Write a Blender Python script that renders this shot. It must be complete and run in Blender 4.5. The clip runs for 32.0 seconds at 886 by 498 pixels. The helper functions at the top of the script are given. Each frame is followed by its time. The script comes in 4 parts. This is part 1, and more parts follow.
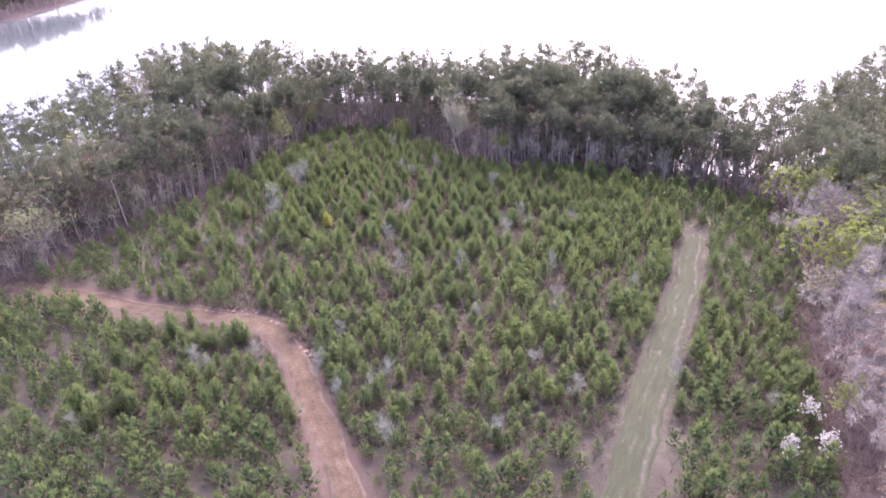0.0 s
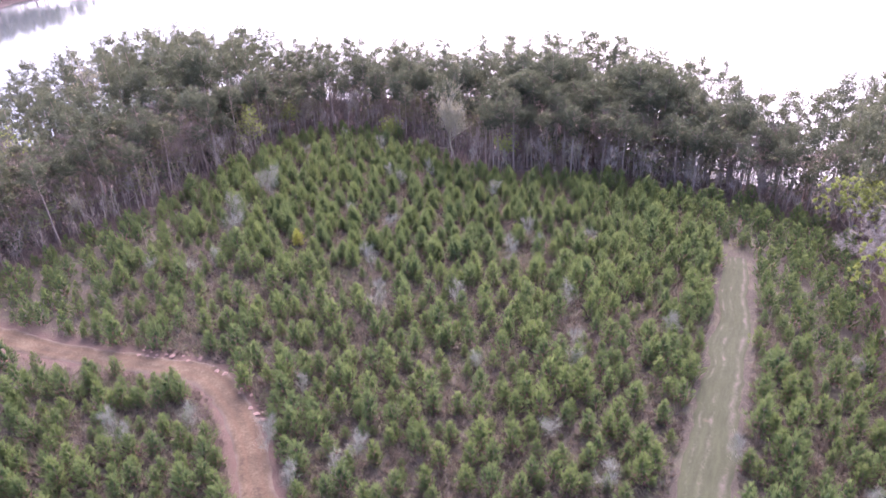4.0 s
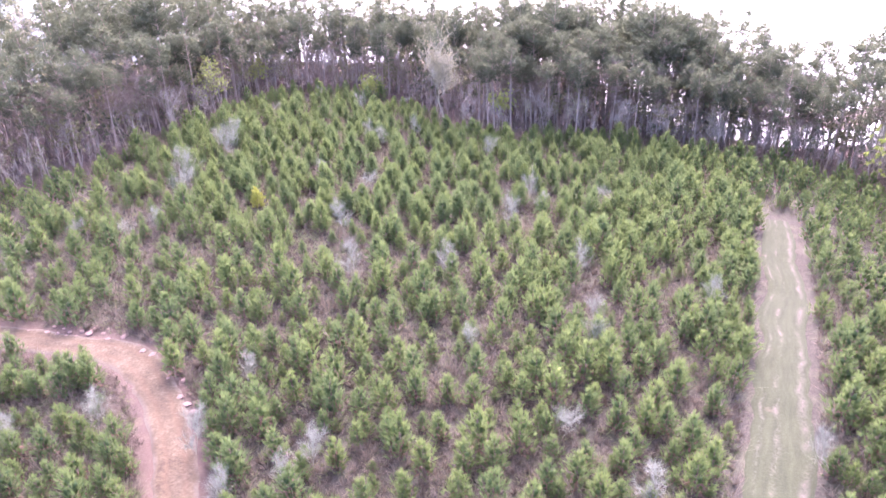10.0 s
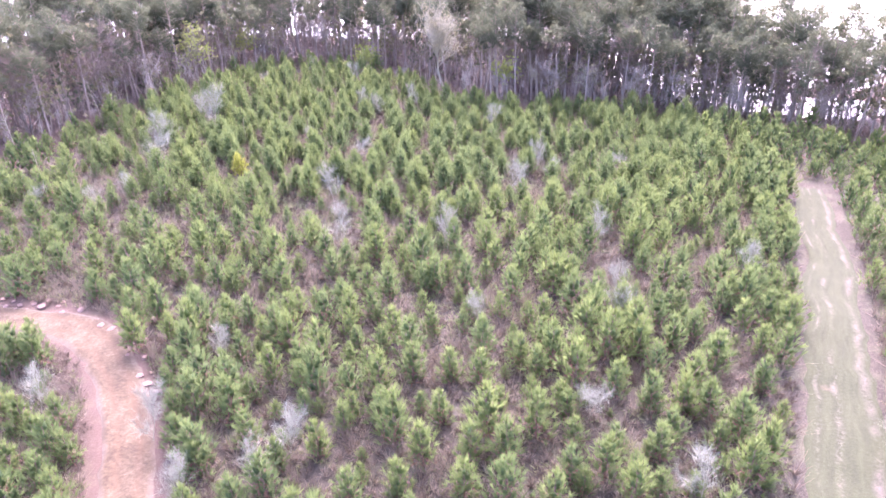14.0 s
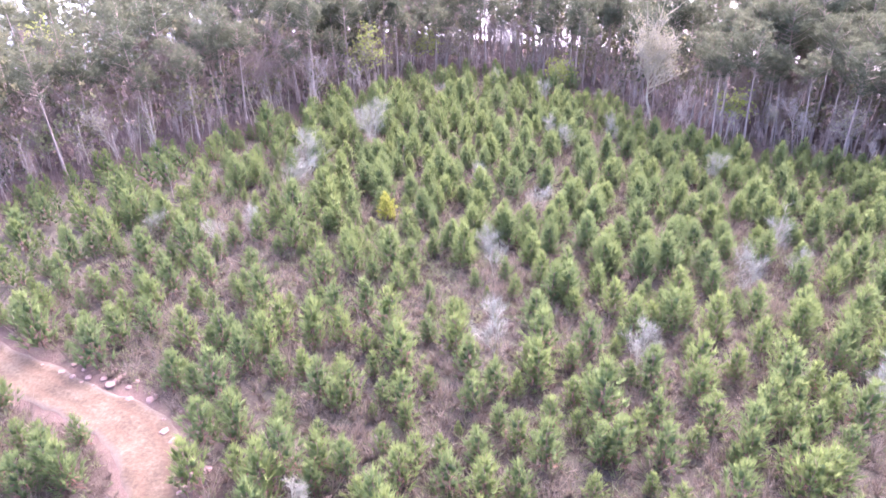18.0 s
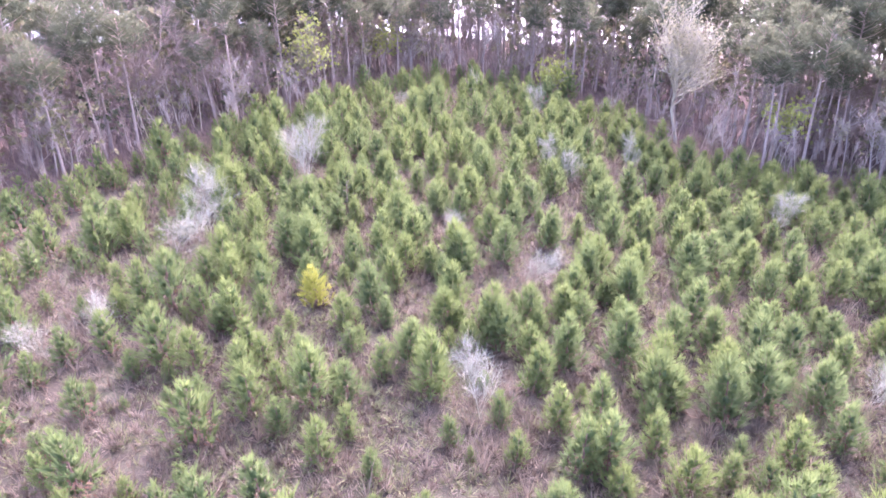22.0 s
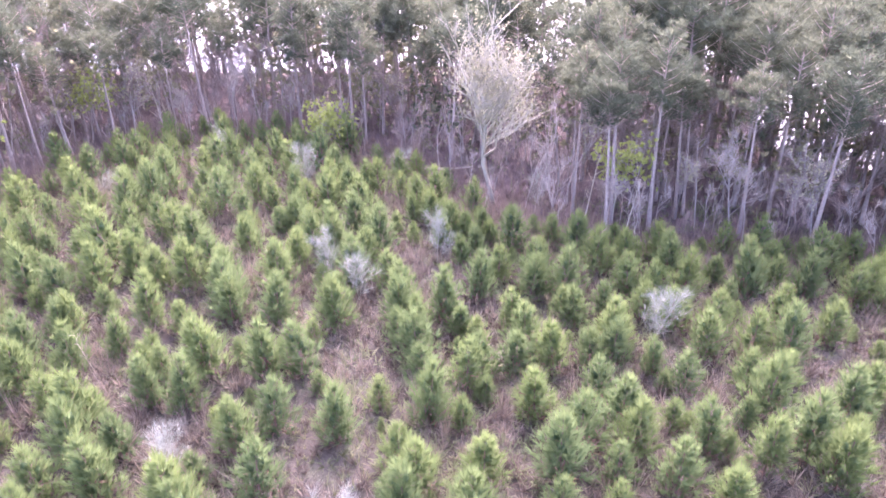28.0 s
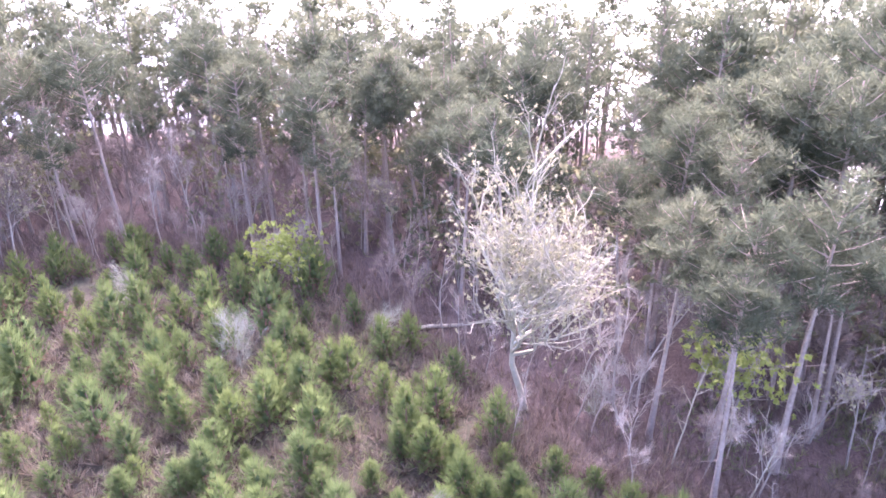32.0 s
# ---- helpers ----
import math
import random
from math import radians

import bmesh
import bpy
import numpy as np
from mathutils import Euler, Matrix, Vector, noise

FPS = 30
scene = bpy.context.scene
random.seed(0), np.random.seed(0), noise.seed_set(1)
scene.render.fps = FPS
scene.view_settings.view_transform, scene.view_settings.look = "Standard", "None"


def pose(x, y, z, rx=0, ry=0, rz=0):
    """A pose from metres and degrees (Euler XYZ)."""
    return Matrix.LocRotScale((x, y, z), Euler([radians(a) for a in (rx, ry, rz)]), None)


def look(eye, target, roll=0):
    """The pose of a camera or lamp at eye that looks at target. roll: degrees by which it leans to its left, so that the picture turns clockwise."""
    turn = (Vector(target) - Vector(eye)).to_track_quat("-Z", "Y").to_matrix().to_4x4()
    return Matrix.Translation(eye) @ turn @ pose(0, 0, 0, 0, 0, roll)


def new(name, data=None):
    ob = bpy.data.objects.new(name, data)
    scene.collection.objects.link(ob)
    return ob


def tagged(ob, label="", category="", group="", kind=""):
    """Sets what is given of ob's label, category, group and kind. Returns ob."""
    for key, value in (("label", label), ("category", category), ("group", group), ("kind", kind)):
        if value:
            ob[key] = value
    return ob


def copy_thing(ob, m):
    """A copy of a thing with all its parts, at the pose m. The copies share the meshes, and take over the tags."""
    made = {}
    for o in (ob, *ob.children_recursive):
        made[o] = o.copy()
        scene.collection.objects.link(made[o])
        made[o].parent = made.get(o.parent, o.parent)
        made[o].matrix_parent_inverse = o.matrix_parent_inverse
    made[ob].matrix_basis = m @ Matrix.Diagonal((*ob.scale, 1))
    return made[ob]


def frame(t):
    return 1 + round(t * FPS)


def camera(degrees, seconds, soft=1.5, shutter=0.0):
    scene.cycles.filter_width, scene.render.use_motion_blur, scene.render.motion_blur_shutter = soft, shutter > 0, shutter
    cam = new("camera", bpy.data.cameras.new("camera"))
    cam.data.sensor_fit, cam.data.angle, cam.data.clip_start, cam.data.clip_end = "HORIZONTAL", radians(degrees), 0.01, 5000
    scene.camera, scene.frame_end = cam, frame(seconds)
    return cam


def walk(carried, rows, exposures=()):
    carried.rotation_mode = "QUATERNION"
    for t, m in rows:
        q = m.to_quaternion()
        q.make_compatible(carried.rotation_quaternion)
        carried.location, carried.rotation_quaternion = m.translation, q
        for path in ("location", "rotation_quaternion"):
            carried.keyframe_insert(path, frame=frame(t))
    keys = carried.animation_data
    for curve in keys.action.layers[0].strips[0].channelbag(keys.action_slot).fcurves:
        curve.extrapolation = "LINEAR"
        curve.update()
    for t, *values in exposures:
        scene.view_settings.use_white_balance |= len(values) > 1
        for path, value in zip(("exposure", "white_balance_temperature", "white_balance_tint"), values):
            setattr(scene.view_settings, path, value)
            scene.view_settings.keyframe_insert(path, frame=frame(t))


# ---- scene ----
cam = camera(63.8, 32.0, 1.6, 0.2)
METRES, EYE, TILT, LEAN, TURN = 144.0, 60.0, 0.0, 0.0, 1.5
ROWS = [
    (0.0, 0.0, 0.0, 0.0, -1.43, -28.73, 2.6),
    (0.5, 0.0009, 0.0193, -0.0056, -1.39, -28.72, 2.59),
    (1.0, 0.0019, 0.0394, -0.0115, -1.37, -28.71, 2.58),
    (1.5, 0.0028, 0.0602, -0.0173, -1.36, -28.7, 2.57),
    (2.0, 0.0038, 0.0815, -0.023, -1.35, -28.71, 2.54),
    (2.5, 0.005, 0.1017, -0.0289, -1.35, -28.69, 2.51),
    (4.5, 0.0089, 0.1486, -0.055, -1.37, -28.76, 2.23),
    (5.0, 0.0094, 0.1529, -0.0625, -1.41, -28.78, 2.24),
    (5.5, 0.0093, 0.1545, -0.0705, -1.45, -28.79, 2.23),
    (6.0, 0.0089, 0.1552, -0.0783, -1.53, -28.81, 2.19),
    (6.5, 0.0086, 0.1564, -0.0862, -1.63, -28.83, 2.13),
    (7.0, 0.0085, 0.1597, -0.0933, -1.72, -28.86, 2.08),
    (7.5, 0.0085, 0.1667, -0.1001, -1.79, -28.9, 2.05),
    (8.0, 0.0087, 0.177, -0.1072, -1.87, -28.91, 2.05),
    (8.5, 0.0089, 0.19, -0.1141, -1.94, -28.93, 2.07),
    (9.0, 0.009, 0.2049, -0.1206, -2.02, -28.95, 2.05),
    (9.5, 0.0093, 0.2194, -0.1269, -2.07, -28.96, 2.0),
    (10.0, 0.0096, 0.2304, -0.1333, -2.1, -28.98, 1.94),
    (10.5, 0.0097, 0.238, -0.1401, -2.12, -28.97, 1.92),
    (11.0, 0.0091, 0.2422, -0.147, -1.99, -28.98, 2.01),
    (11.5, 0.0081, 0.2438, -0.1539, -2.0, -28.99, 1.96),
    (12.0, 0.0074, 0.2446, -0.1607, -2.03, -29.0, 1.86),
    (12.5, 0.0072, 0.2456, -0.1678, -2.08, -29.03, 1.82),
    (13.0, 0.0073, 0.2502, -0.1744, -2.14, -29.07, 1.81),
    (13.5, 0.0076, 0.2585, -0.1792, -2.17, -29.1, 1.86),
    (14.0, 0.0079, 0.2699, -0.1801, -2.23, -29.13, 1.91),
    (14.5, 0.0076, 0.2832, -0.1801, -2.11, -29.14, 1.9),
    (14.6, 0.0079, 0.2862, -0.1804, 1.28, -29.044, 1.816),
    (14.7, 0.0081, 0.2892, -0.1807, 5.6, -28.948, 1.732),
    (14.8, 0.0084, 0.2922, -0.1811, 9.5, -28.852, 1.648),
    (14.9, 0.0086, 0.2952, -0.1815, 12.6, -28.756, 1.564),
    (15.0, 0.0089, 0.2981, -0.1818, 13.32, -28.66, 1.48),
    (15.5, 0.009, 0.3146, -0.1816, 13.38, -28.71, 1.6),
    (17.5, 0.0007, 0.3911, -0.1922, 13.26, -28.99, 1.95),
    (18.0, -0.0026, 0.4121, -0.193, 13.28, -29.03, 1.99),
    (18.5, -0.0062, 0.4331, -0.1947, 12.89, -29.05, 2.08),
    (19.0, -0.0101, 0.4545, -0.2, 12.44, -29.04, 2.11),
    (19.5, -0.0143, 0.4764, -0.206, 12.02, -29.06, 2.1),
    (20.0, -0.0188, 0.4987, -0.2116, 11.74, -29.1, 2.04),
    (20.5, -0.0236, 0.5211, -0.2166, 11.75, -29.09, 2.0),
    (21.0, -0.0282, 0.5429, -0.2217, 11.77, -29.14, 1.95),
    (21.5, -0.0315, 0.561, -0.2278, 11.9, -29.11, 1.79),
    (22.0, -0.0337, 0.5752, -0.2335, 11.19, -29.15, 1.72),
    (22.1, -0.0342, 0.5774, -0.235, 8.6, -29.23, 1.734),
    (22.2, -0.0347, 0.5796, -0.2364, 3.9, -29.31, 1.748),
    (22.3, -0.0353, 0.5819, -0.2379, -0.8, -29.39, 1.762),
    (22.4, -0.0358, 0.5841, -0.2393, -3.9, -29.47, 1.776),
    (22.5, -0.0364, 0.5864, -0.2408, -5.02, -29.55, 1.79),
    (23.0, -0.0376, 0.5934, -0.2471, -5.43, -29.55, 1.81),
    (23.5, -0.0375, 0.5993, -0.2517, -5.39, -29.56, 1.81),
    (24.0, -0.037, 0.607, -0.2532, -5.35, -29.57, 1.84),
    (24.5, -0.0362, 0.617, -0.254, -5.33, -29.57, 1.85),
    (25.0, -0.0352, 0.6292, -0.2542, -5.31, -29.54, 1.81),
    (25.5, -0.0337, 0.6433, -0.2542, -5.33, -29.49, 1.87),
    (27.5, -0.0265, 0.713, -0.2511, -5.38, -29.32, 1.84),
    (28.0, -0.0245, 0.7323, -0.2506, -5.38, -29.24, 1.83),
    (28.5, -0.0223, 0.7522, -0.2496, -5.36, -29.21, 1.84),
    (29.0, -0.0204, 0.7725, -0.2489, -5.37, -29.14, 1.81),
    (29.5, -0.0184, 0.7933, -0.2485, -5.39, -29.04, 1.79),
    (30.0, -0.0166, 0.8142, -0.2482, -5.43, -28.94, 1.75),
    (30.5, -0.0143, 0.8353, -0.2478, -5.43, -28.86, 1.77),
    (31.0, -0.0123, 0.8567, -0.2477, -5.47, -28.76, 1.75),
    (31.5, -0.0109, 0.8783, -0.2474, -5.56, -28.84, 1.6),
    (32.0, -0.0101, 0.8993, -0.2468, -4.87, -29.01, 1.34),
]
EXPOSURES = [(0.0, 2.42, 6250, 45), (1.0, 2.26, 6250, 45), (2.5, 2.26, 6250, 45), (6.0, 2.76, 6150, 46), (13.0, 3.4, 6120, 49), (19.0, 3.5, 6120, 49), (24.0, 3.64, 6100, 52), (28.0, 3.7, 6080, 52), (32.0, 3.6, 6100, 49)]
walk(cam, [(t, pose(0, 0, EYE, TILT, LEAN, TURN) @ pose(METRES * x, METRES * y, METRES * z, 90 + pitch, roll, yaw)) for t, x, y, z, yaw, pitch, roll in ROWS], EXPOSURES)

# ---- world, sun ----
SUN_AZ, SUN_EL = 14.0, 50.0            # degrees right of +y, and above the horizon
world = bpy.data.worlds.new("sky")
scene.world = world
world.use_nodes = True
wn = world.node_tree.nodes
sky = wn.new("ShaderNodeTexSky")
sky.sky_type = "NISHITA"
sky.sun_disc = False
sky.sun_elevation, sky.sun_rotation = radians(SUN_EL), radians(SUN_AZ)
sky.air_density, sky.dust_density, sky.ozone_density = 1.0, 5.0, 1.0
world.node_tree.links.new(sky.outputs[0], wn["Background"].inputs[0])
wn["Background"].inputs[1].default_value = 0.15
lamp = bpy.data.lights.new("sun", "SUN")
lamp.energy, lamp.angle, lamp.color = 0.45, radians(90), (1.0, 0.92, 0.84)
sun = new("sun", lamp)
toward = Vector((math.sin(radians(SUN_AZ)) * math.cos(radians(SUN_EL)), math.cos(radians(SUN_AZ)) * math.cos(radians(SUN_EL)), math.sin(radians(SUN_EL))))
sun.matrix_world = look(toward * 300, (0, 0, 0))

# ---- materials ----


def mat(name):
    m = bpy.data.materials.new(name)
    m.use_nodes = True
    return m, m.node_tree.nodes, m.node_tree.links, m.node_tree.nodes["Principled BSDF"]


def ramp(nodes, stops):
    r = nodes.new("ShaderNodeValToRGB")
    while len(r.color_ramp.elements) < len(stops):
        r.color_ramp.elements.new(0.5)
    for e, (p, c) in zip(r.color_ramp.elements, stops):
        e.position, e.color = p, (*c, 1)
    return r


def noise_tex(nodes, links, scale, detail=4, rough=0.55, coords=None):
    n = nodes.new("ShaderNodeTexNoise")
    n.inputs["Scale"].default_value, n.inputs["Detail"].default_value, n.inputs["Roughness"].default_value = scale, detail, rough
    if coords is None:
        coords = nodes.new("ShaderNodeNewGeometry").outputs["Position"]
    links.new(coords, n.inputs["Vector"])
    return n


def math_node(nodes, links, op, a, b):
    n = nodes.new("ShaderNodeMath")
    n.operation = op
    for k, v in ((0, a), (1, b)):
        if isinstance(v, (int, float)):
            n.inputs[k].default_value = v
        else:
            links.new(v, n.inputs[k])
    return n.outputs[0]


def mix_rgb(nodes, links, fac, a, b, blend="MIX"):
    n = nodes.new("ShaderNodeMixRGB")
    n.blend_type = blend
    for k, v in ((0, fac), (1, a), (2, b)):
        if isinstance(v, (int, float)):
            n.inputs[k].default_value = v
        elif isinstance(v, tuple):
            n.inputs[k].default_value = (*v, 1)
        else:
            links.new(v, n.inputs[k])
    return n.outputs[0]


def attr(nodes, name):
    a = nodes.new("ShaderNodeAttribute")
    a.attribute_name = name
    return a.outputs["Fac"]


def leaf_material(name, dark, mid, light, tip, glow=0.35, tip_amount=0.6):
    """Foliage: the tone of the tree or twig, with painted crown shade in the pines, picks the green; tips are lighter
    for new growth and lit pine tops, and light passes through.
    """
    m, n, l, p = mat(name)
    tone = attr(n, "tone")
    rand = n.new("ShaderNodeObjectInfo").outputs["Random"]
    grain = n.new("ShaderNodeNewGeometry").outputs["Random Per Island"]
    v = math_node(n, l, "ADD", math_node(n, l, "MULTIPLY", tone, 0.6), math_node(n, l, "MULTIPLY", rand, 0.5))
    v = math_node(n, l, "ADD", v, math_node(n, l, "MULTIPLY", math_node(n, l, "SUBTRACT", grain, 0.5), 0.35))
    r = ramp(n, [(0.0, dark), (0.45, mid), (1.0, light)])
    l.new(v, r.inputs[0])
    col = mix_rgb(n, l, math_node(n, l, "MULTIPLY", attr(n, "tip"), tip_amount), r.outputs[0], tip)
    l.new(col, p.inputs["Base Color"])
    p.inputs["Roughness"].default_value = 0.75
    p.inputs["Specular IOR Level"].default_value = 0.12
    t = n.new("ShaderNodeBsdfTranslucent")
    l.new(col, t.inputs["Color"])
    mx = n.new("ShaderNodeMixShader")
    mx.inputs[0].default_value = glow
    l.new(p.outputs[0], mx.inputs[1])
    l.new(t.outputs[0], mx.inputs[2])
    l.new(mx.outputs[0], n["Material Output"].inputs["Surface"])
    return m


def bark_material(name, dark, light, scale=6.0, rough=0.9):
    m, n, l, p = mat(name)
    a = noise_tex(n, l, scale, 5, 0.65)
    b = noise_tex(n, l, 0.35, 2)
    r = ramp(n, [(0.3, dark), (0.7, light)])
    l.new(math_node(n, l, "ADD", math_node(n, l, "MULTIPLY", a.outputs[0], 0.6), math_node(n, l, "MULTIPLY", b.outputs[0], 0.4)), r.inputs[0])
    l.new(r.outputs[0], p.inputs["Base Color"])
    p.inputs["Roughness"].default_value = rough
    bump = n.new("ShaderNodeBump")
    bump.inputs["Strength"].default_value = 0.4
    l.new(a.outputs[0], bump.inputs["Height"])
    l.new(bump.outputs[0], p.inputs["Normal"])
    return m


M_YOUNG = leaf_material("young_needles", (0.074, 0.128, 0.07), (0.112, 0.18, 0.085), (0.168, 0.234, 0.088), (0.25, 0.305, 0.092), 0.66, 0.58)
M_SPRING = leaf_material("yellow_needles", (0.17, 0.21, 0.05), (0.24, 0.28, 0.06), (0.3, 0.34, 0.08), (0.4, 0.42, 0.1), 0.5, 0.6)
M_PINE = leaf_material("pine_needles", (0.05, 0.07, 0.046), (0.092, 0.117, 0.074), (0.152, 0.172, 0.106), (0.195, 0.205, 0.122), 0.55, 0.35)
M_LEAF = leaf_material("spring_leaves", (0.19, 0.25, 0.06), (0.27, 0.34, 0.09), (0.36, 0.42, 0.14), (0.42, 0.47, 0.18), 0.5)
M_DULL = leaf_material("dull_leaves", (0.115, 0.135, 0.08), (0.17, 0.185, 0.11), (0.24, 0.24, 0.145), (0.265, 0.26, 0.155), 0.55)
M_SOFT = leaf_material("soft_green_leaves", (0.19, 0.235, 0.11), (0.26, 0.31, 0.15), (0.34, 0.38, 0.20), (0.37, 0.41, 0.22), 0.5)
M_BUD = leaf_material("pale_buds", (0.27, 0.275, 0.165), (0.34, 0.34, 0.21), (0.41, 0.40, 0.26), (0.43, 0.42, 0.28), 0.45)
M_BLOSSOM = leaf_material("white_blossom", (0.42, 0.44, 0.4), (0.5, 0.52, 0.47), (0.58, 0.59, 0.53), (0.62, 0.62, 0.56), 0.4)
M_RUST = leaf_material("rusty_buds", (0.23, 0.165, 0.125), (0.31, 0.23, 0.175), (0.40, 0.31, 0.235), (0.43, 0.34, 0.27), 0.35)
M_BRUSH = leaf_material("dead_brush", (0.042, 0.031, 0.025), (0.12, 0.098, 0.076), (0.29, 0.258, 0.205), (0.32, 0.285, 0.228), 0.35, 0.4)
M_THICKET = leaf_material("mauve_thicket", (0.12, 0.09, 0.08), (0.195, 0.155, 0.138), (0.29, 0.24, 0.215), (0.32, 0.27, 0.24), 0.35, 0.3)
M_HAZE = leaf_material("twig_haze", (0.18, 0.172, 0.155), (0.25, 0.24, 0.22), (0.34, 0.33, 0.30), (0.36, 0.345, 0.32), 0.4, 0.3)
M_BROWN = leaf_material("dead_needles", (0.11, 0.066, 0.05), (0.165, 0.105, 0.08), (0.23, 0.155, 0.115), (0.25, 0.17, 0.125), 0.4, 0.3)
M_WHITE = bark_material("whitish_twigs", (0.20, 0.215, 0.165), (0.33, 0.35, 0.275), 4.0)
M_WEED = leaf_material("green_weeds", (0.07, 0.095, 0.05), (0.13, 0.155, 0.082), (0.22, 0.24, 0.13), (0.27, 0.28, 0.16), 0.4, 0.4)
M_PBARK = bark_material("pine_bark", (0.18, 0.146, 0.118), (0.40, 0.34, 0.285))
M_YBARK = bark_material("young_bark", (0.10, 0.07, 0.055), (0.22, 0.16, 0.13))
M_GREY = bark_material("grey_twigs", (0.20, 0.182, 0.15), (0.37, 0.345, 0.295), 4.0)
M_PALE = bark_material("pale_bark", (0.26, 0.25, 0.185), (0.41, 0.395, 0.30), 3.0)
M_MAUVE = bark_material("mauve_twigs", (0.14, 0.112, 0.092), (0.25, 0.207, 0.172), 4.0)


def ground_material():
    m, n, l, p = mat("field_floor")
    big = noise_tex(n, l, 0.06, 4, 0.6)
    med = noise_tex(n, l, 0.55, 5, 0.65)
    fine = noise_tex(n, l, 7.0, 8, 0.78)
    litter = ramp(n, [(0.36, (0.026, 0.022, 0.017)), (0.5, (0.048, 0.043, 0.032)), (0.64, (0.098, 0.09, 0.067))])
    l.new(fine.outputs[0], litter.inputs[0])
    green = ramp(n, [(0.36, (0.04, 0.047, 0.028)), (0.64, (0.12, 0.125, 0.075))])
    l.new(fine.outputs[0], green.inputs[0])
    f1 = ramp(n, [(0.5, (0, 0, 0)), (0.62, (1, 1, 1))])
    l.new(med.outputs[0], f1.inputs[0])
    c = mix_rgb(n, l, math_node(n, l, "MULTIPLY", f1.outputs[0], 0.75), litter.outputs[0], green.outputs[0])
    f2 = ramp(n, [(0.56, (0, 0, 0)), (0.72, (1, 1, 1))])
    l.new(big.outputs[0], f2.inputs[0])
    c = mix_rgb(n, l, math_node(n, l, "MULTIPLY", f2.outputs[0], 0.55), c, (0.14, 0.13, 0.092))
    wood = attr(n, "wood")
    leaves = ramp(n, [(0.36, (0.062, 0.045, 0.042)), (0.64, (0.165, 0.125, 0.116))])
    l.new(fine.outputs[0], leaves.inputs[0])
    c = mix_rgb(n, l, math_node(n, l, "MULTIPLY", wood, 0.85), c, leaves.outputs[0])
    c = mix_rgb(n, l, math_node(n, l, "MULTIPLY", attr(n, "clay"), 0.6), c, (0.14, 0.085, 0.068))
    l.new(c, p.inputs["Base Color"])
    p.inputs["Roughness"].default_value = 0.95
    bump = n.new("ShaderNodeBump")
    bump.inputs["Strength"].default_value, bump.inputs["Distance"].default_value = 0.8, 0.2
    l.new(fine.outputs[0], bump.inputs["Height"])
    l.new(bump.outputs[0], p.inputs["Normal"])
    return m


def clay_material():
    m, n, l, p = mat("red_clay")
    across = n.new("ShaderNodeUVMap").outputs[0]
    sep = n.new("ShaderNodeSeparateXYZ")
    l.new(across, sep.inputs[0])
    med = noise_tex(n, l, 0.5, 4, 0.6)
    fine = noise_tex(n, l, 4.0, 6, 0.7)
    r = ramp(n, [(0.38, (0.05, 0.035, 0.02)), (0.5, (0.078, 0.058, 0.034)), (0.64, (0.128, 0.106, 0.068))])
    l.new(math_node(n, l, "ADD", math_node(n, l, "MULTIPLY", med.outputs[0], 0.5), math_node(n, l, "MULTIPLY", fine.outputs[0], 0.5)), r.inputs[0])
    # two worn wheel tracks, a paler middle
    w = math_node(n, l, "ABSOLUTE", math_node(n, l, "SUBTRACT", math_node(n, l, "ABSOLUTE", math_node(n, l, "SUBTRACT", sep.outputs[0], 0.5), 0), 0.2), 0)
    wr = ramp(n, [(0.0, (1, 1, 1)), (0.12, (0, 0, 0))])
    l.new(w, wr.inputs[0])
    c = mix_rgb(n, l, math_node(n, l, "MULTIPLY", wr.outputs[0], 0.35), r.outputs[0], (0.10, 0.062, 0.036))
    e = math_node(n, l, "ABSOLUTE", math_node(n, l, "SUBTRACT", sep.outputs[0], 0.5), 0)
    er = ramp(n, [(0.36, (0, 0, 0)), (0.5, (1, 1, 1))])
    l.new(math_node(n, l, "ADD", e, math_node(n, l, "MULTIPLY", math_node(n, l, "SUBTRACT", med.outputs[0], 0.5), 0.25)), er.inputs[0])
    c = mix_rgb(n, l, math_node(n, l, "MULTIPLY", er.outputs[0], 0.7), c, (0.12, 0.105, 0.085))
    l.new(c, p.inputs["Base Color"])
    p.inputs["Roughness"].default_value = 0.95
    bump = n.new("ShaderNodeBump")
    bump.inputs["Strength"].default_value, bump.inputs["Distance"].default_value = 0.7, 0.12
    l.new(fine.outputs[0], bump.inputs["Height"])
    l.new(bump.outputs[0], p.inputs["Normal"])
    return m


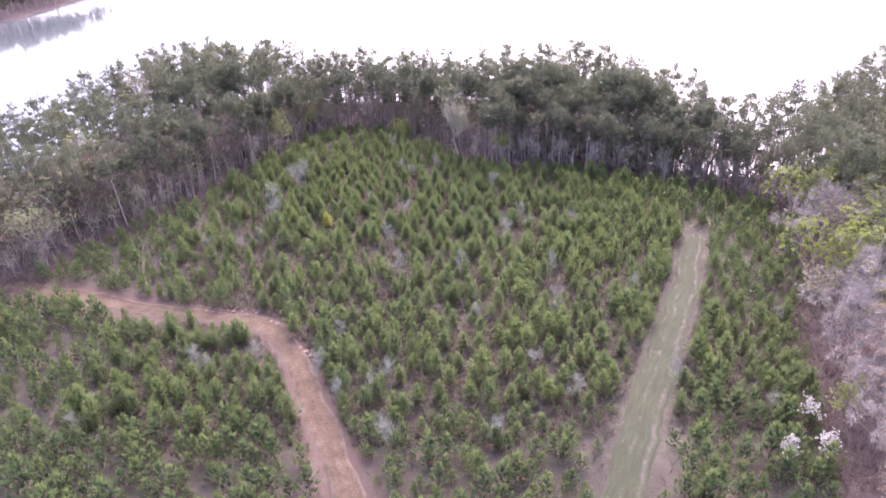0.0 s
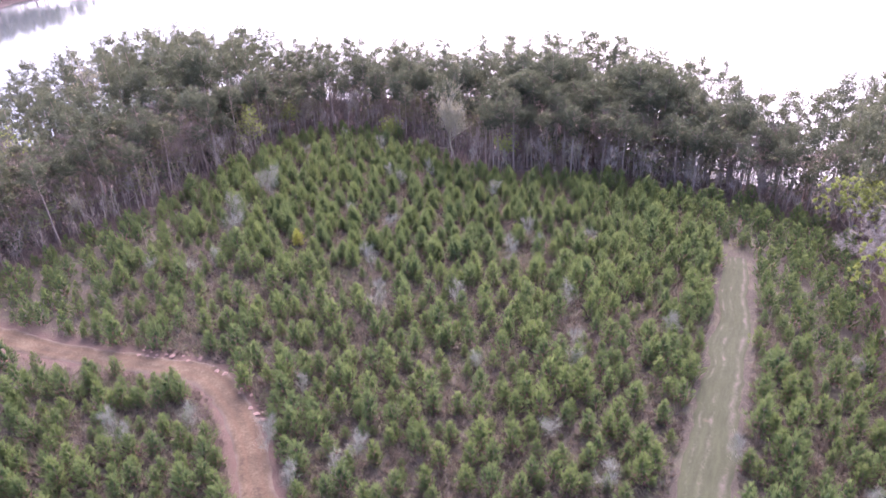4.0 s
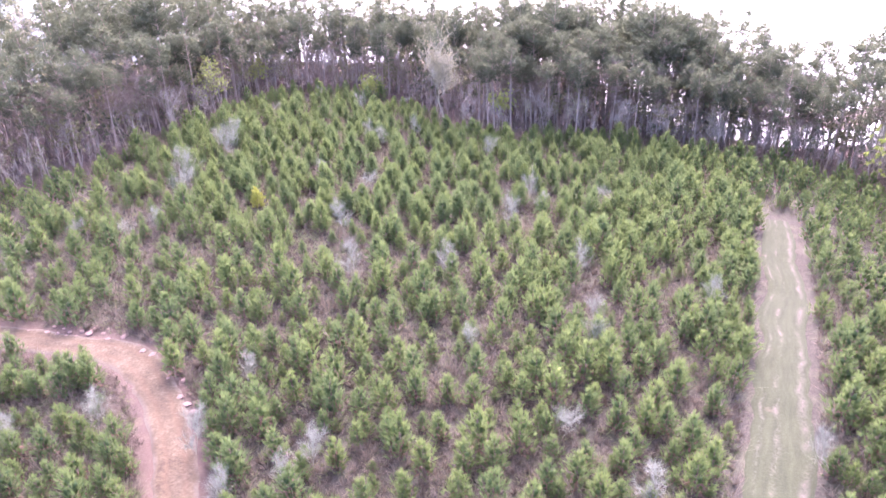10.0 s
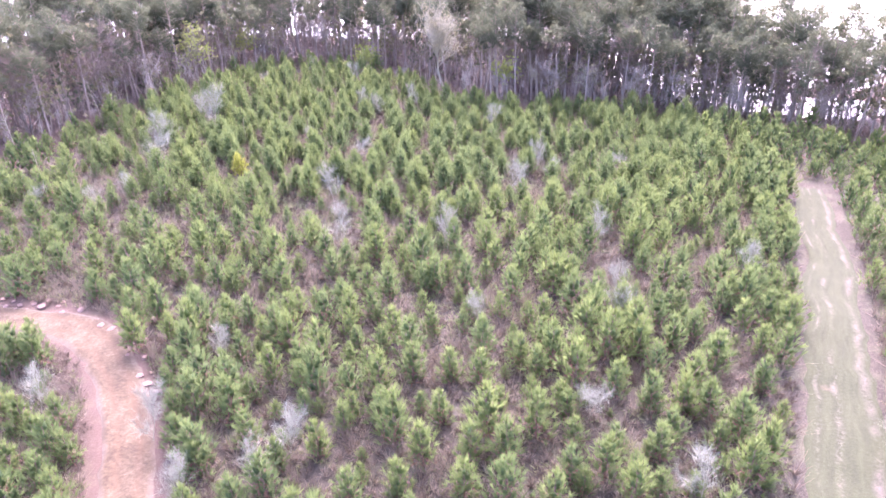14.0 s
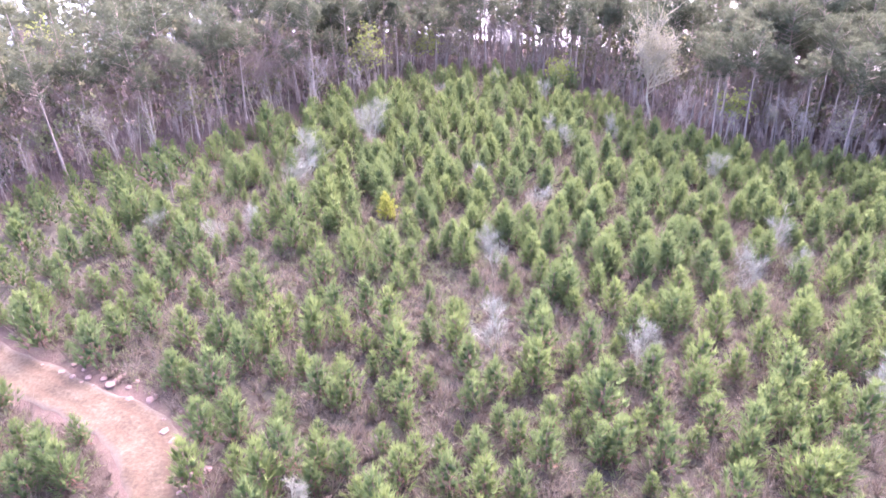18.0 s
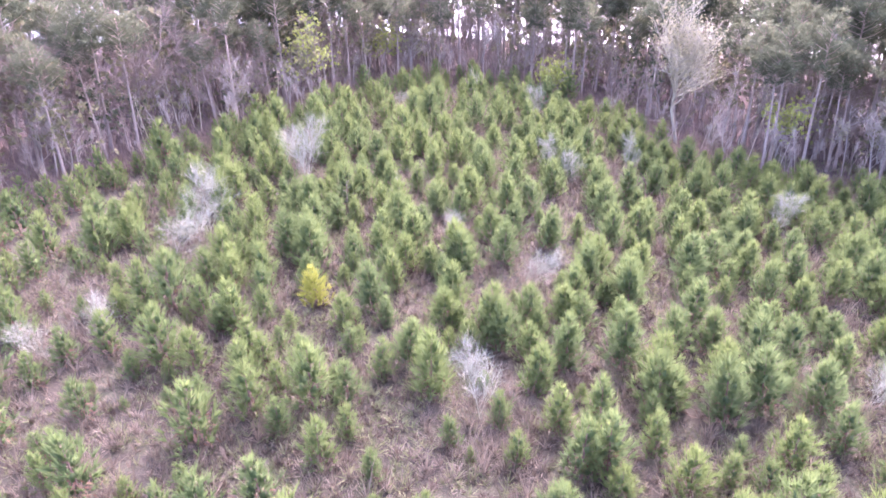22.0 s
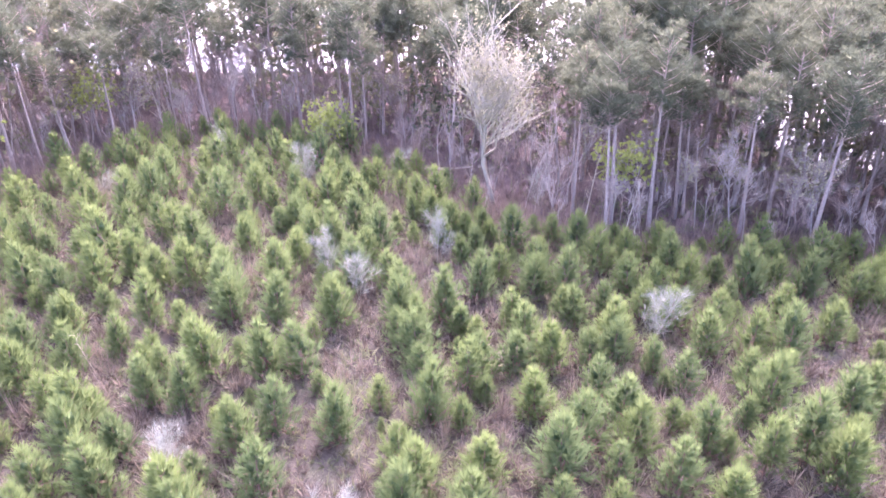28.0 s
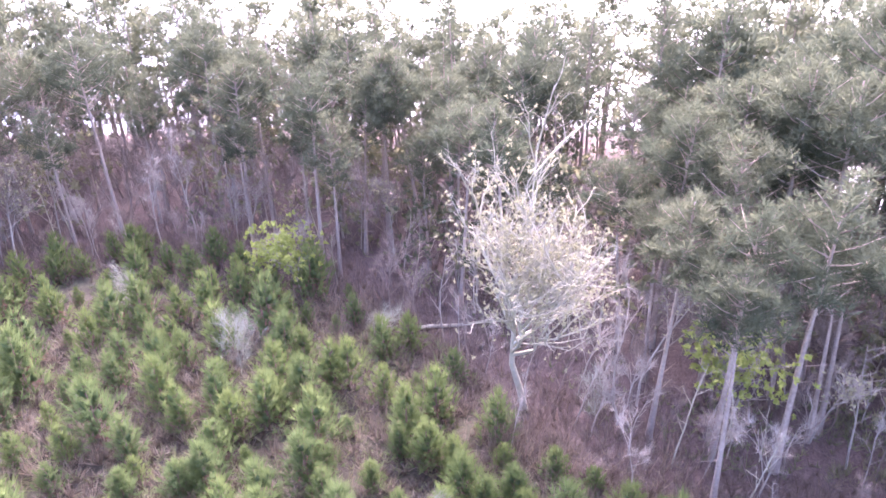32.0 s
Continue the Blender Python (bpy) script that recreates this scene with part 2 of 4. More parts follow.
def grass_road_material():
    m, n, l, p = mat("grassy_track")
    uv = n.new("ShaderNodeUVMap").outputs[0]
    sep = n.new("ShaderNodeSeparateXYZ")
    l.new(uv, sep.inputs[0])
    stretch = n.new("ShaderNodeMapping")
    stretch.inputs["Scale"].default_value = (9.0, 0.22, 1.0)
    l.new(uv, stretch.inputs[0])
    streak = noise_tex(n, l, 1.0, 5, 0.6, stretch.outputs[0])
    fine = noise_tex(n, l, 5.0, 6, 0.7)
    med = noise_tex(n, l, 0.35, 4, 0.6)
    grass = ramp(n, [(0.3, (0.022, 0.031, 0.013)), (0.52, (0.036, 0.047, 0.021)), (0.75, (0.056, 0.067, 0.034))])
    l.new(math_node(n, l, "ADD", math_node(n, l, "MULTIPLY", streak.outputs[0], 0.6), math_node(n, l, "MULTIPLY", fine.outputs[0], 0.4)), grass.inputs[0])

    def rut(at, width, lo, hi, col, c):
        d = math_node(n, l, "ABSOLUTE", math_node(n, l, "SUBTRACT", math_node(n, l, "ADD", sep.outputs[0], math_node(n, l, "MULTIPLY", math_node(n, l, "SUBTRACT", med.outputs[0], 0.5), 0.12)), at), 0)
        r = ramp(n, [(0.0, (1, 1, 1)), (width, (0, 0, 0))])
        l.new(d, r.inputs[0])
        b = ramp(n, [(lo, (0, 0, 0)), (hi, (1, 1, 1))])
        l.new(math_node(n, l, "ADD", math_node(n, l, "MULTIPLY", med.outputs[0], 0.6), math_node(n, l, "MULTIPLY", fine.outputs[0], 0.4)), b.inputs[0])
        return mix_rgb(n, l, math_node(n, l, "MULTIPLY", r.outputs[0], b.outputs[0]), c, col)
    c = rut(0.84, 0.1, 0.42, 0.58, (0.105, 0.096, 0.08), grass.outputs[0])
    c = rut(0.42, 0.07, 0.5, 0.62, (0.105, 0.096, 0.078), c)
    c = rut(0.16, 0.05, 0.5, 0.64, (0.105, 0.101, 0.080), c)
    pr = ramp(n, [(0.66, (0, 0, 0)), (0.74, (1, 1, 1))])
    l.new(med.outputs[0], pr.inputs[0])
    c = mix_rgb(n, l, math_node(n, l, "MULTIPLY", pr.outputs[0], 0.5), c, (0.126, 0.091, 0.074))
    l.new(c, p.inputs["Base Color"])
    p.inputs["Roughness"].default_value = 0.95
    bump = n.new("ShaderNodeBump")
    bump.inputs["Strength"].default_value, bump.inputs["Distance"].default_value = 0.6, 0.1
    l.new(fine.outputs[0], bump.inputs["Height"])
    l.new(bump.outputs[0], p.inputs["Normal"])
    return m


def water_material():
    m, n, l, p = mat("lake_water")
    p.inputs["Base Color"].default_value = (0.10, 0.12, 0.12, 1)
    p.inputs["Roughness"].default_value = 0.06
    p.inputs["IOR"].default_value = 1.33
    p.inputs["Specular IOR Level"].default_value = 1.0
    w = noise_tex(n, l, 0.5, 3, 0.5)
    bump = n.new("ShaderNodeBump")
    bump.inputs["Strength"].default_value, bump.inputs["Distance"].default_value = 0.25, 0.12
    l.new(w.outputs[0], bump.inputs["Height"])
    l.new(bump.outputs[0], p.inputs["Normal"])
    return m


M_CLOD = bark_material("clay_lump", (0.13, 0.085, 0.07), (0.27, 0.20, 0.17), 5.0, 0.95)
M_GROUND, M_CLAY, M_TRACK, M_WATER = ground_material(), clay_material(), grass_road_material(), water_material()

# ---- the plan ----
# edge between the planted field and the old wood, from the west round to the south-east
EDGE = [(-140, 96), (-100, 97), (-76, 98.5), (-69, 103), (-66, 110), (-62.5, 117.5), (-58, 124), (-53, 133), (-48, 142), (-42.5, 153), (-39, 163), (-34.5, 172), (-27, 177), (-19, 176.5), (-11, 173.5), (-6.5, 169), (-2.5, 164.5), (0.3, 158), (4, 153.5), (9, 150.8), (17, 150), (24, 149), (33, 146), (41, 142.5), (49, 138), (56, 133.5), (61, 127), (62, 118.5), (55.2, 98.4), (49.6, 84), (44, 70.5), (40.5, 60), (38.2, 52), (35, 38), (32, 15), (30, -30)]
FIELD = EDGE + [(-140, -30)]
# where the land falls into the lake, north of everything
SHORE = [(-900, 60), (-400, 100), (-200, 138), (-130, 148), (-104, 158), (-95, 172), (-90, 192), (-80, 209), (-60, 214), (-46, 215), (-28, 215), (-7, 214), (7, 212), (23, 208), (41, 203), (52, 186), (62, 164), (74, 160), (86, 168), (110, 190), (160, 215), (400, 260), (900, 300)]
FAR_SHORE = [(-3000, 250), (-600, 330), (-262, 372), (-237, 380), (-227, 438), (-223, 820), (30, 820), (60, 580), (90, 500), (130, 470), (190, 450), (250, 475), (330, 620), (700, 560), (3000, 700)]
RED_ROAD = [(-1, 20), (-6, 36), (-12.6, 52.6), (-14.6, 58), (-17.3, 64.5), (-19.7, 70), (-21.7, 75), (-23.8, 79.2), (-26.6, 83.5), (-30.5, 86.7), (-35, 88.0), (-41, 89.5), (-47, 90.8), (-54, 93), (-61, 95.8), (-80, 99.5), (-110, 101)]
GRASS_ROAD = [(-2, 13), (6, 31), (12.0, 43), (15.3, 50.5), (18.5, 58), (21.5, 65), (26.6, 76.4), (30.5, 85), (35.6, 96.3), (39.8, 107), (41.8, 112), (42.6, 114.5)]
# openings among the young pines: x, y, half width, half length
CLEARINGS = [(-9.2, 134, 1.6, 5.5), (-12.5, 122.5, 2.6, 3), (-10.8, 128, 1.8, 4), (-5.2, 147, 1.8, 5), (-8.8, 141, 1.4, 3), (-1, 121, 2.2, 2), (4, 124, 1.6, 1.6), (9.5, 115, 4.2, 3), (12, 119, 2, 2), (-25, 128, 1.8, 1.5), (-10, 101, 2.2, 6), (-14, 108, 4, 2.5), (0, 86, 3, 3), (14, 91, 3.5, 3), (8, 84, 3, 2.2), (14.5, 147, 4, 1.5), (-29, 152, 1.5, 1.5), (-2, 102, 4.5, 2.5), (-9, 73, 4, 2.5), (8.4, 75, 5, 2.2), (-35.7, 121.3, 2, 4), (25, 93, 2.2, 3), (-3.1, 162, 2.5, 4), (14, 60, 2.2, 4)]
WATER_Z = -5.0


def smooth_line(pts, step=1.0):
    """A rounded line through the points, at even steps."""
    p = [np.array(q, float) for q in pts]
    out = []
    for i in range(len(p) - 1):
        a, b, c, d = p[max(i - 1, 0)], p[i], p[i + 1], p[min(i + 2, len(p) - 1)]
        k = max(2, int(np.linalg.norm(c - b) / step))
        for s in np.linspace(0, 1, k, endpoint=False):
            out.append(0.5 * (2 * b + (c - a) * s + (2 * a - 5 * b + 4 * c - d) * s * s + (3 * b - a - 3 * c + d) * s ** 3))
    out.append(p[-1])
    return np.array(out)


RED_LINE, GRASS_LINE = smooth_line(RED_ROAD), smooth_line(GRASS_ROAD)
EDGE_LINE = smooth_line(EDGE, 1.5)


def near_line(x, y, line):
    """Distance of each point from a line of close points."""
    x, y = np.atleast_1d(x).astype(float), np.atleast_1d(y).astype(float)
    best = np.full(x.shape, 1e9)
    for qx, qy in line:
        np.minimum(best, (x - qx) ** 2 + (y - qy) ** 2, out=best)
    return np.sqrt(best)


def inside(x, y, poly):
    x, y = np.atleast_1d(x).astype(float), np.atleast_1d(y).astype(float)
    odd = np.zeros(x.shape, bool)
    for (x0, y0), (x1, y1) in zip(poly, poly[1:] + poly[:1]):
        if y0 != y1:
            odd ^= ((y0 > y) != (y1 > y)) & (x < (x1 - x0) * (y - y0) / (y1 - y0) + x0)
    return odd


def waves(x, y):
    """Gentle unevenness, about -1 to 1."""
    return (np.sin(x * 0.21 + 1.3) * np.sin(y * 0.17 + 0.4) + 0.6 * np.sin(x * 0.53 + y * 0.31) * np.sin(y * 0.47 - x * 0.19 + 2) + 0.35 * np.sin(x * 1.1 + 0.7 * y) * np.sin(1.3 * y - 0.4 * x)) / 1.6


def height(x, y):
    x, y = np.asarray(x, float), np.asarray(y, float)
    u, v = np.clip(x / 40, -1.5, 1.5), np.clip((y - 110) / 40, -1.3, 1.6)
    base = 0.1 - 1.16 * u - 1.72 * v - 1.28 * u * np.minimum(v, 1.2) + 0.22 * waves(x, y)
    d = np.interp(x, *zip(*SHORE)) - y
    k = np.clip(d / 16, -1, 1)
    land = np.where(k > 0, WATER_Z + 0.3 + (base - WATER_Z - 0.3) * (k * k * (3 - 2 * k)), WATER_Z + 0.3 + 4 * k)
    f = y - np.interp(x, *zip(*FAR_SHORE))
    far = WATER_Z - 3 + np.clip((f + 8) / 12, 0, 1) * 5 + np.clip(f / 150, 0, 1) * 6
    return np.where(f > -8, far, land)


# ---- mesh building ----


def mesh_of(name, v, f, material, uv=None, **values):
    """One mesh from arrays of vertices and triangles, with named values on its vertices."""
    v, f = np.asarray(v, np.float32), np.asarray(f, np.int32)
    me = bpy.data.meshes.new(name)
    me.vertices.add(len(v))
    me.vertices.foreach_set("co", v.ravel())
    me.loops.add(f.size)
    me.loops.foreach_set("vertex_index", f.ravel())
    me.polygons.add(len(f))
    me.polygons.foreach_set("loop_start", np.arange(0, f.size, f.shape[1], dtype=np.int32))
    me.update(calc_edges=True)
    for key, a in values.items():
        me.attributes.new(key, "FLOAT", "POINT").data.foreach_set("value", np.asarray(a, np.float32))
    if uv is not None:
        me.uv_layers.new(name="UVMap").data.foreach_set("uv", np.asarray(uv, np.float32)[f.ravel()].ravel())
    me.materials.append(material)
    return me


class Soup:
    """Vertices, triangles and their tone and tip, gathered from many pieces."""

    def __init__(self):
        self.v, self.f, self.tone, self.tip, self.n = [], [], [], [], 0

    def add(self, v, f, tone=0.5, tip=0.0):
        self.v.append(v)
        self.f.append(np.asarray(f) + self.n)
        self.tone.append(np.broadcast_to(tone, len(v)))
        self.tip.append(np.broadcast_to(tip, len(v)))
        self.n += len(v)

    def arrays(self):
        return np.concatenate(self.v), np.concatenate(self.f), np.concatenate(self.tone), np.concatenate(self.tip)

    def mesh(self, name, material):
        v, f, tone, tip = self.arrays()
        me = mesh_of(name, v, f, material, tone=tone, tip=tip)
        me.polygons.foreach_set("use_smooth", np.ones(len(f), bool))
        return me


def unit(a):
    return a / np.maximum(np.linalg.norm(a, axis=-1, keepdims=True), 1e-9)


def blades(soup, rng, c, d, length, width, k, spread, tone=0.5, tip=1.0):
    """At each place c, k thin pointed blades that fan out about the direction d."""
    c, d = np.repeat(c, k, 0), np.repeat(unit(d), k, 0)
    m = len(c)
    length = np.repeat(np.broadcast_to(length, m // k), k) * rng.uniform(0.7, 1.25, m)
    way = unit(d + spread * rng.normal(size=(m, 3)))
    side = unit(np.cross(way, rng.normal(size=(m, 3)))) * (width * rng.uniform(0.6, 1.3, m))[:, None] * 0.5
    mid = c + way * (length * 0.35)[:, None]
    v = np.stack([c - 0.35 * side, mid + side, c + way * length[:, None], mid - side], 1).reshape(-1, 3)
    i = np.arange(m)[:, None] * 4
    f = np.concatenate([i + [0, 1, 2], i + [0, 2, 3]])
    tone = np.repeat(np.repeat(np.broadcast_to(tone, m // k), k), 4)
    tip = np.repeat(np.repeat(np.broadcast_to(tip, m // k), k), 4) * np.tile([0.1, 0.5, 1.0, 0.5], m)
    soup.add(v, f, tone, tip)


def spikes(soup, rng, c, d, length, width, k, spread, tone=0.5, tip=1.0):
    """Like blades, with one triangle each."""
    c, d = np.repeat(c, k, 0), np.repeat(unit(d), k, 0)
    m = len(c)
    length = np.repeat(np.broadcast_to(length, m // k), k) * rng.uniform(0.7, 1.25, m)
    way = unit(d + spread * rng.normal(size=(m, 3)))
    side = unit(np.cross(way, rng.normal(size=(m, 3)))) * (width * rng.uniform(0.6, 1.3, m))[:, None] * 0.5
    v = np.stack([c - side, c + side, c + way * length[:, None]], 1).reshape(-1, 3)
    f = np.arange(m)[:, None] * 3 + [0, 1, 2]
    tone = np.repeat(np.repeat(np.broadcast_to(tone, m // k), k), 3)
    tip = np.repeat(np.repeat(np.broadcast_to(tip, m // k), k), 3) * np.tile([0.2, 0.2, 1.0], m)
    soup.add(v, f, tone, tip)


def shoots(soup, c, d, length, girth, tone=0.5, tip=1.0):
    """Slender three-sided spindles: the dense brush of needles round one shoot."""
    d = unit(d)
    m = len(c)
    length, girth = np.broadcast_to(length, m)[:, None], np.broadcast_to(girth, m)[:, None]
    u = unit(np.cross(d, np.tile([0.31, 0.87, 0.4], (m, 1))))
    w = np.cross(d, u)
    waist = c + d * length * 0.38
    ring = [waist + girth * (math.cos(a) * u + math.sin(a) * w) for a in (0, 2.094, 4.189)]
    v = np.stack([c, *ring, c + d * length], 1).reshape(-1, 3)
    i = np.arange(m)[:, None] * 5
    f = np.concatenate([i + q for q in ([0, 2, 1], [0, 3, 2], [0, 1, 3], [1, 2, 4], [2, 3, 4], [3, 1, 4])])
    soup.add(v, f, np.repeat(np.broadcast_to(tone, m), 5), np.repeat(np.broadcast_to(tip, m), 5) * np.tile([0, 0.35, 0.35, 0.35, 1.0], m))


def pads(soup, rng, c, size, tone=0.5):
    """Flat uneven clumps of eight faces: the dense middle of a needle clump."""
    m = len(c)
    k = np.array([(1, 0, 0), (0, 1, 0), (-1, 0, 0), (0, -1, 0), (0, 0, 0.75), (0, 0, -0.6)])
    a = rng.uniform(0, 6.28, m)
    rot = np.stack([np.stack([np.cos(a), -np.sin(a), 0 * a], 1), np.stack([np.sin(a), np.cos(a), 0 * a], 1), np.stack([rng.normal(0, 0.2, m), rng.normal(0, 0.2, m), 1 + 0 * a], 1)], 1)
    v = np.einsum("mij,kj->mki", rot, k) * (rng.uniform(0.7, 1.3, (m, 6, 1)) * np.broadcast_to(size, m)[:, None, None]) + c[:, None]
    i = np.arange(m)[:, None] * 6
    f = np.concatenate([i + q for q in ([0, 1, 4], [1, 2, 4], [2, 3, 4], [3, 0, 4], [1, 0, 5], [2, 1, 5], [3, 2, 5], [0, 3, 5])])
    soup.add(v.reshape(-1, 3), f, np.repeat(np.broadcast_to(tone, m), 6), np.tile([0.1, 0.1, 0.1, 0.1, 0.35, 0.0], m))


def tube(soup, pts, radii, sides=5, tone=0.5):
    """A tapered round stem through the points, closed at its top."""
    pts, radii = np.asarray(pts, float), np.asarray(radii, float)
    t = unit(np.gradient(pts, axis=0))
    ref = np.array([1.0, 0.13, 0.0]) if abs(t[0][2]) > 0.7 else np.array([0.0, 0.1, 1.0])
    u = unit(np.cross(t, ref))
    w = np.cross(t, u)
    a = np.linspace(0, 2 * math.pi, sides, endpoint=False)
    ring = pts[:, None] + radii[:, None, None] * (np.cos(a)[None, :, None] * u[:, None] + np.sin(a)[None, :, None] * w[:, None])
    v = np.concatenate([ring.reshape(-1, 3), pts[-1:]])
    f = []
    for i in range(len(pts) - 1):
        for j in range(sides):
            p, q = i * sides + j, i * sides + (j + 1) % sides
            f += [(p, q, q + sides), (p, q + sides, p + sides)]
    last = (len(pts) - 1) * sides
    f += [(last + j, last + (j + 1) % sides, len(v) - 1) for j in range(sides)]
    soup.add(v, f, tone)


def part(name, me, parent, label=""):
    ob = new(name, me)
    ob.parent = parent
    return tagged(ob, label)


def thing(name, parts, label, category, group=""):
    """An empty at the thing's base, with its parts."""
    e = new(name)
    e.empty_display_size = 0.3
    for pname, me in parts:
        ob = part(pname, me, e)
        if pname in ("bud_cover", "blossom"):
            tagged(ob, kind="stuff")
    return tagged(e, label, category, group)


def stand(x, y, turn=0.0, size=1.0, lean=(0, 0), sink=0.05):
    """The pose of a thing that stands on the ground."""
    return Matrix.Translation((x, y, float(height(x, y)) - sink)) @ pose(0, 0, 0, lean[0], lean[1], turn) @ Matrix.Diagonal((size, size, size, 1))


def place(proto, spots, used=[]):
    """Copies of a thing, at each pose; the first spot takes the thing itself."""
    out = []
    for m in spots:
        if proto not in used:
            used.append(proto)
            proto.matrix_world = m
            proto.matrix_basis = m
            out.append(proto)
        else:
            c = copy_thing(proto, Matrix())
            c.matrix_basis = m
            out.append(c)
    return out


# ---- kinds of trees ----


def tufts(soup, rng, c, size, k, width, tone, tip, up=0.4):
    """Round bushes of needles: k needles standing out all round each place c, more of them upwards."""
    m = len(c) * k
    off = unit(rng.normal(size=(m, 3)) + [0, 0, 0.25]) * [1, 1, 0.7]
    big = np.repeat(np.broadcast_to(size, len(c)), k)[:, None]
    spikes(soup, rng, np.repeat(c, k, 0) + off * big * rng.uniform(0.1, 0.5, (m, 1)), off + [0, 0, up], big[:, 0] * 0.62, width, 1, 0.3, np.repeat(np.broadcast_to(tone, len(c)), k), np.repeat(np.broadcast_to(tip, len(c)), k))


def young_pine_soups(rng, h, whorls, per, k, width, limbs):
    """A young pine: whorls of limbs that turn up into dense brushes of needles, a pointed leader, and rusty dead needles low inside."""
    trunk, crown, dead = Soup(), Soup(), Soup()
    zs = np.linspace(0, 1, 4)
    bend = rng.normal(0, 0.025 * h, 2)
    tube(trunk, np.c_[bend[0] * zs ** 2, bend[1] * zs ** 2, zs * h * 0.86], 0.045 * h / 3 * (1.15 - zs), 5 if limbs else 3)
    wide = rng.uniform(0.23, 0.34) * h
    low = rng.uniform(0.10, 0.17)

    def at(a, z, r):
        return np.c_[r * np.cos(a) + bend[0] * z ** 2, r * np.sin(a) + bend[1] * z ** 2, z * h]
    z, a, r, long = [], [], [], []
    for i in range(whorls):
        t = (i + 0.5) / whorls
        wz = low + (0.90 - low) * t ** 0.92
        reach = wide * min(1.0, 0.6 + 2.4 * t) * (1 - t ** 1.5) ** 0.75
        n = max(3, int(round(per * (0.45 + 0.75 * (1 - t)))))
        turn = rng.uniform(0, 6.28)
        for j in range(n):
            out = rng.uniform(0.6, 1.2) * reach
            ang = turn + (j + rng.uniform(-0.3, 0.3)) * 6.283 / n
            for q in range(2 if out > 0.35 and limbs else 1):
                f = (1.0, 0.52)[q]
                z.append(wz + rng.uniform(-0.02, 0.02) - 0.05 * f * (1 - t) + (0.02 if q else 0))
                a.append(ang + rng.uniform(-0.35, 0.35) * (q > 0))
                r.append(out * f)
                long.append(h * rng.uniform(0.115, 0.165) * (1.1 - 0.25 * t))
    z, a, r, long = np.array(z), np.array(a), np.array(r), np.array(long)
    c = at(a, z, r)
    tilt = (0.25 + 0.75 * r / wide) * rng.uniform(0.5, 1.1, len(z))
    d = np.c_[np.cos(a) * tilt, np.sin(a) * tilt, np.ones(len(z))] + rng.normal(0, 0.14, (len(z), 3))
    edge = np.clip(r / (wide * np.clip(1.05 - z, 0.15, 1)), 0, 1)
    # crown shade painted into the tone: darker low down and near the stem
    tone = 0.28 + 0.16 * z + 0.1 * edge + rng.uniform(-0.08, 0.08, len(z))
    # pale new growth, strengthened with height for a brighter top
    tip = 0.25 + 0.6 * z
    # the leader and the shoots round it
    lead = np.array([[bend[0] * 0.8, bend[1] * 0.8, h * 0.84], [bend[0] * 0.72, bend[1] * 0.72, h * 0.74]])
    c, d = np.vstack([c, lead]), np.vstack([d, [[0, 0, 1], [0.1, 0.1, 1]]])
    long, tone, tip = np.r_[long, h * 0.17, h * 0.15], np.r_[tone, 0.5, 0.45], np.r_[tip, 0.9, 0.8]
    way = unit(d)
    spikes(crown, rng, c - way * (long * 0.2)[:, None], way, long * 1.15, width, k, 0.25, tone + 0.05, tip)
    # the dense inside, its shade put into a darker tone with little tip
    m = 9
    iz = np.linspace(low + 0.03, 0.66, m)
    ia = np.arange(m) * 2.4
    shoots(crown, at(ia, iz - 0.05, wide * 0.26 * (1 - iz)), np.c_[np.cos(ia) * 0.4, np.sin(ia) * 0.4, np.ones(m)], h * 0.2, h * 0.05, 0.3, 0.1)
    if limbs:
        step = max(1, len(r) // (20 if k > 8 else 6))
        for i in range(0, len(r), step):
            p = np.array([bend[0] * z[i] ** 2, bend[1] * z[i] ** 2, max(0.1, (z[i] - 0.06) * h)])
            tube(trunk, [p, c[i]], [0.014, 0.006], 3)
    q = 60 if limbs else 16
    z = rng.uniform(0.05, 0.42, q)
    a = rng.uniform(0, 2 * math.pi, q)
    c = at(a, z, wide * rng.uniform(0.1, 0.7, q) * (1.1 - z))
    spikes(dead, rng, c, np.c_[np.cos(a), np.sin(a), np.full(q, -0.4)], 0.34, width * 1.3, 1, 0.5, 0.2 + 0.6 * rng.uniform(0, 1, q), 0.3)
    return trunk, crown, dead


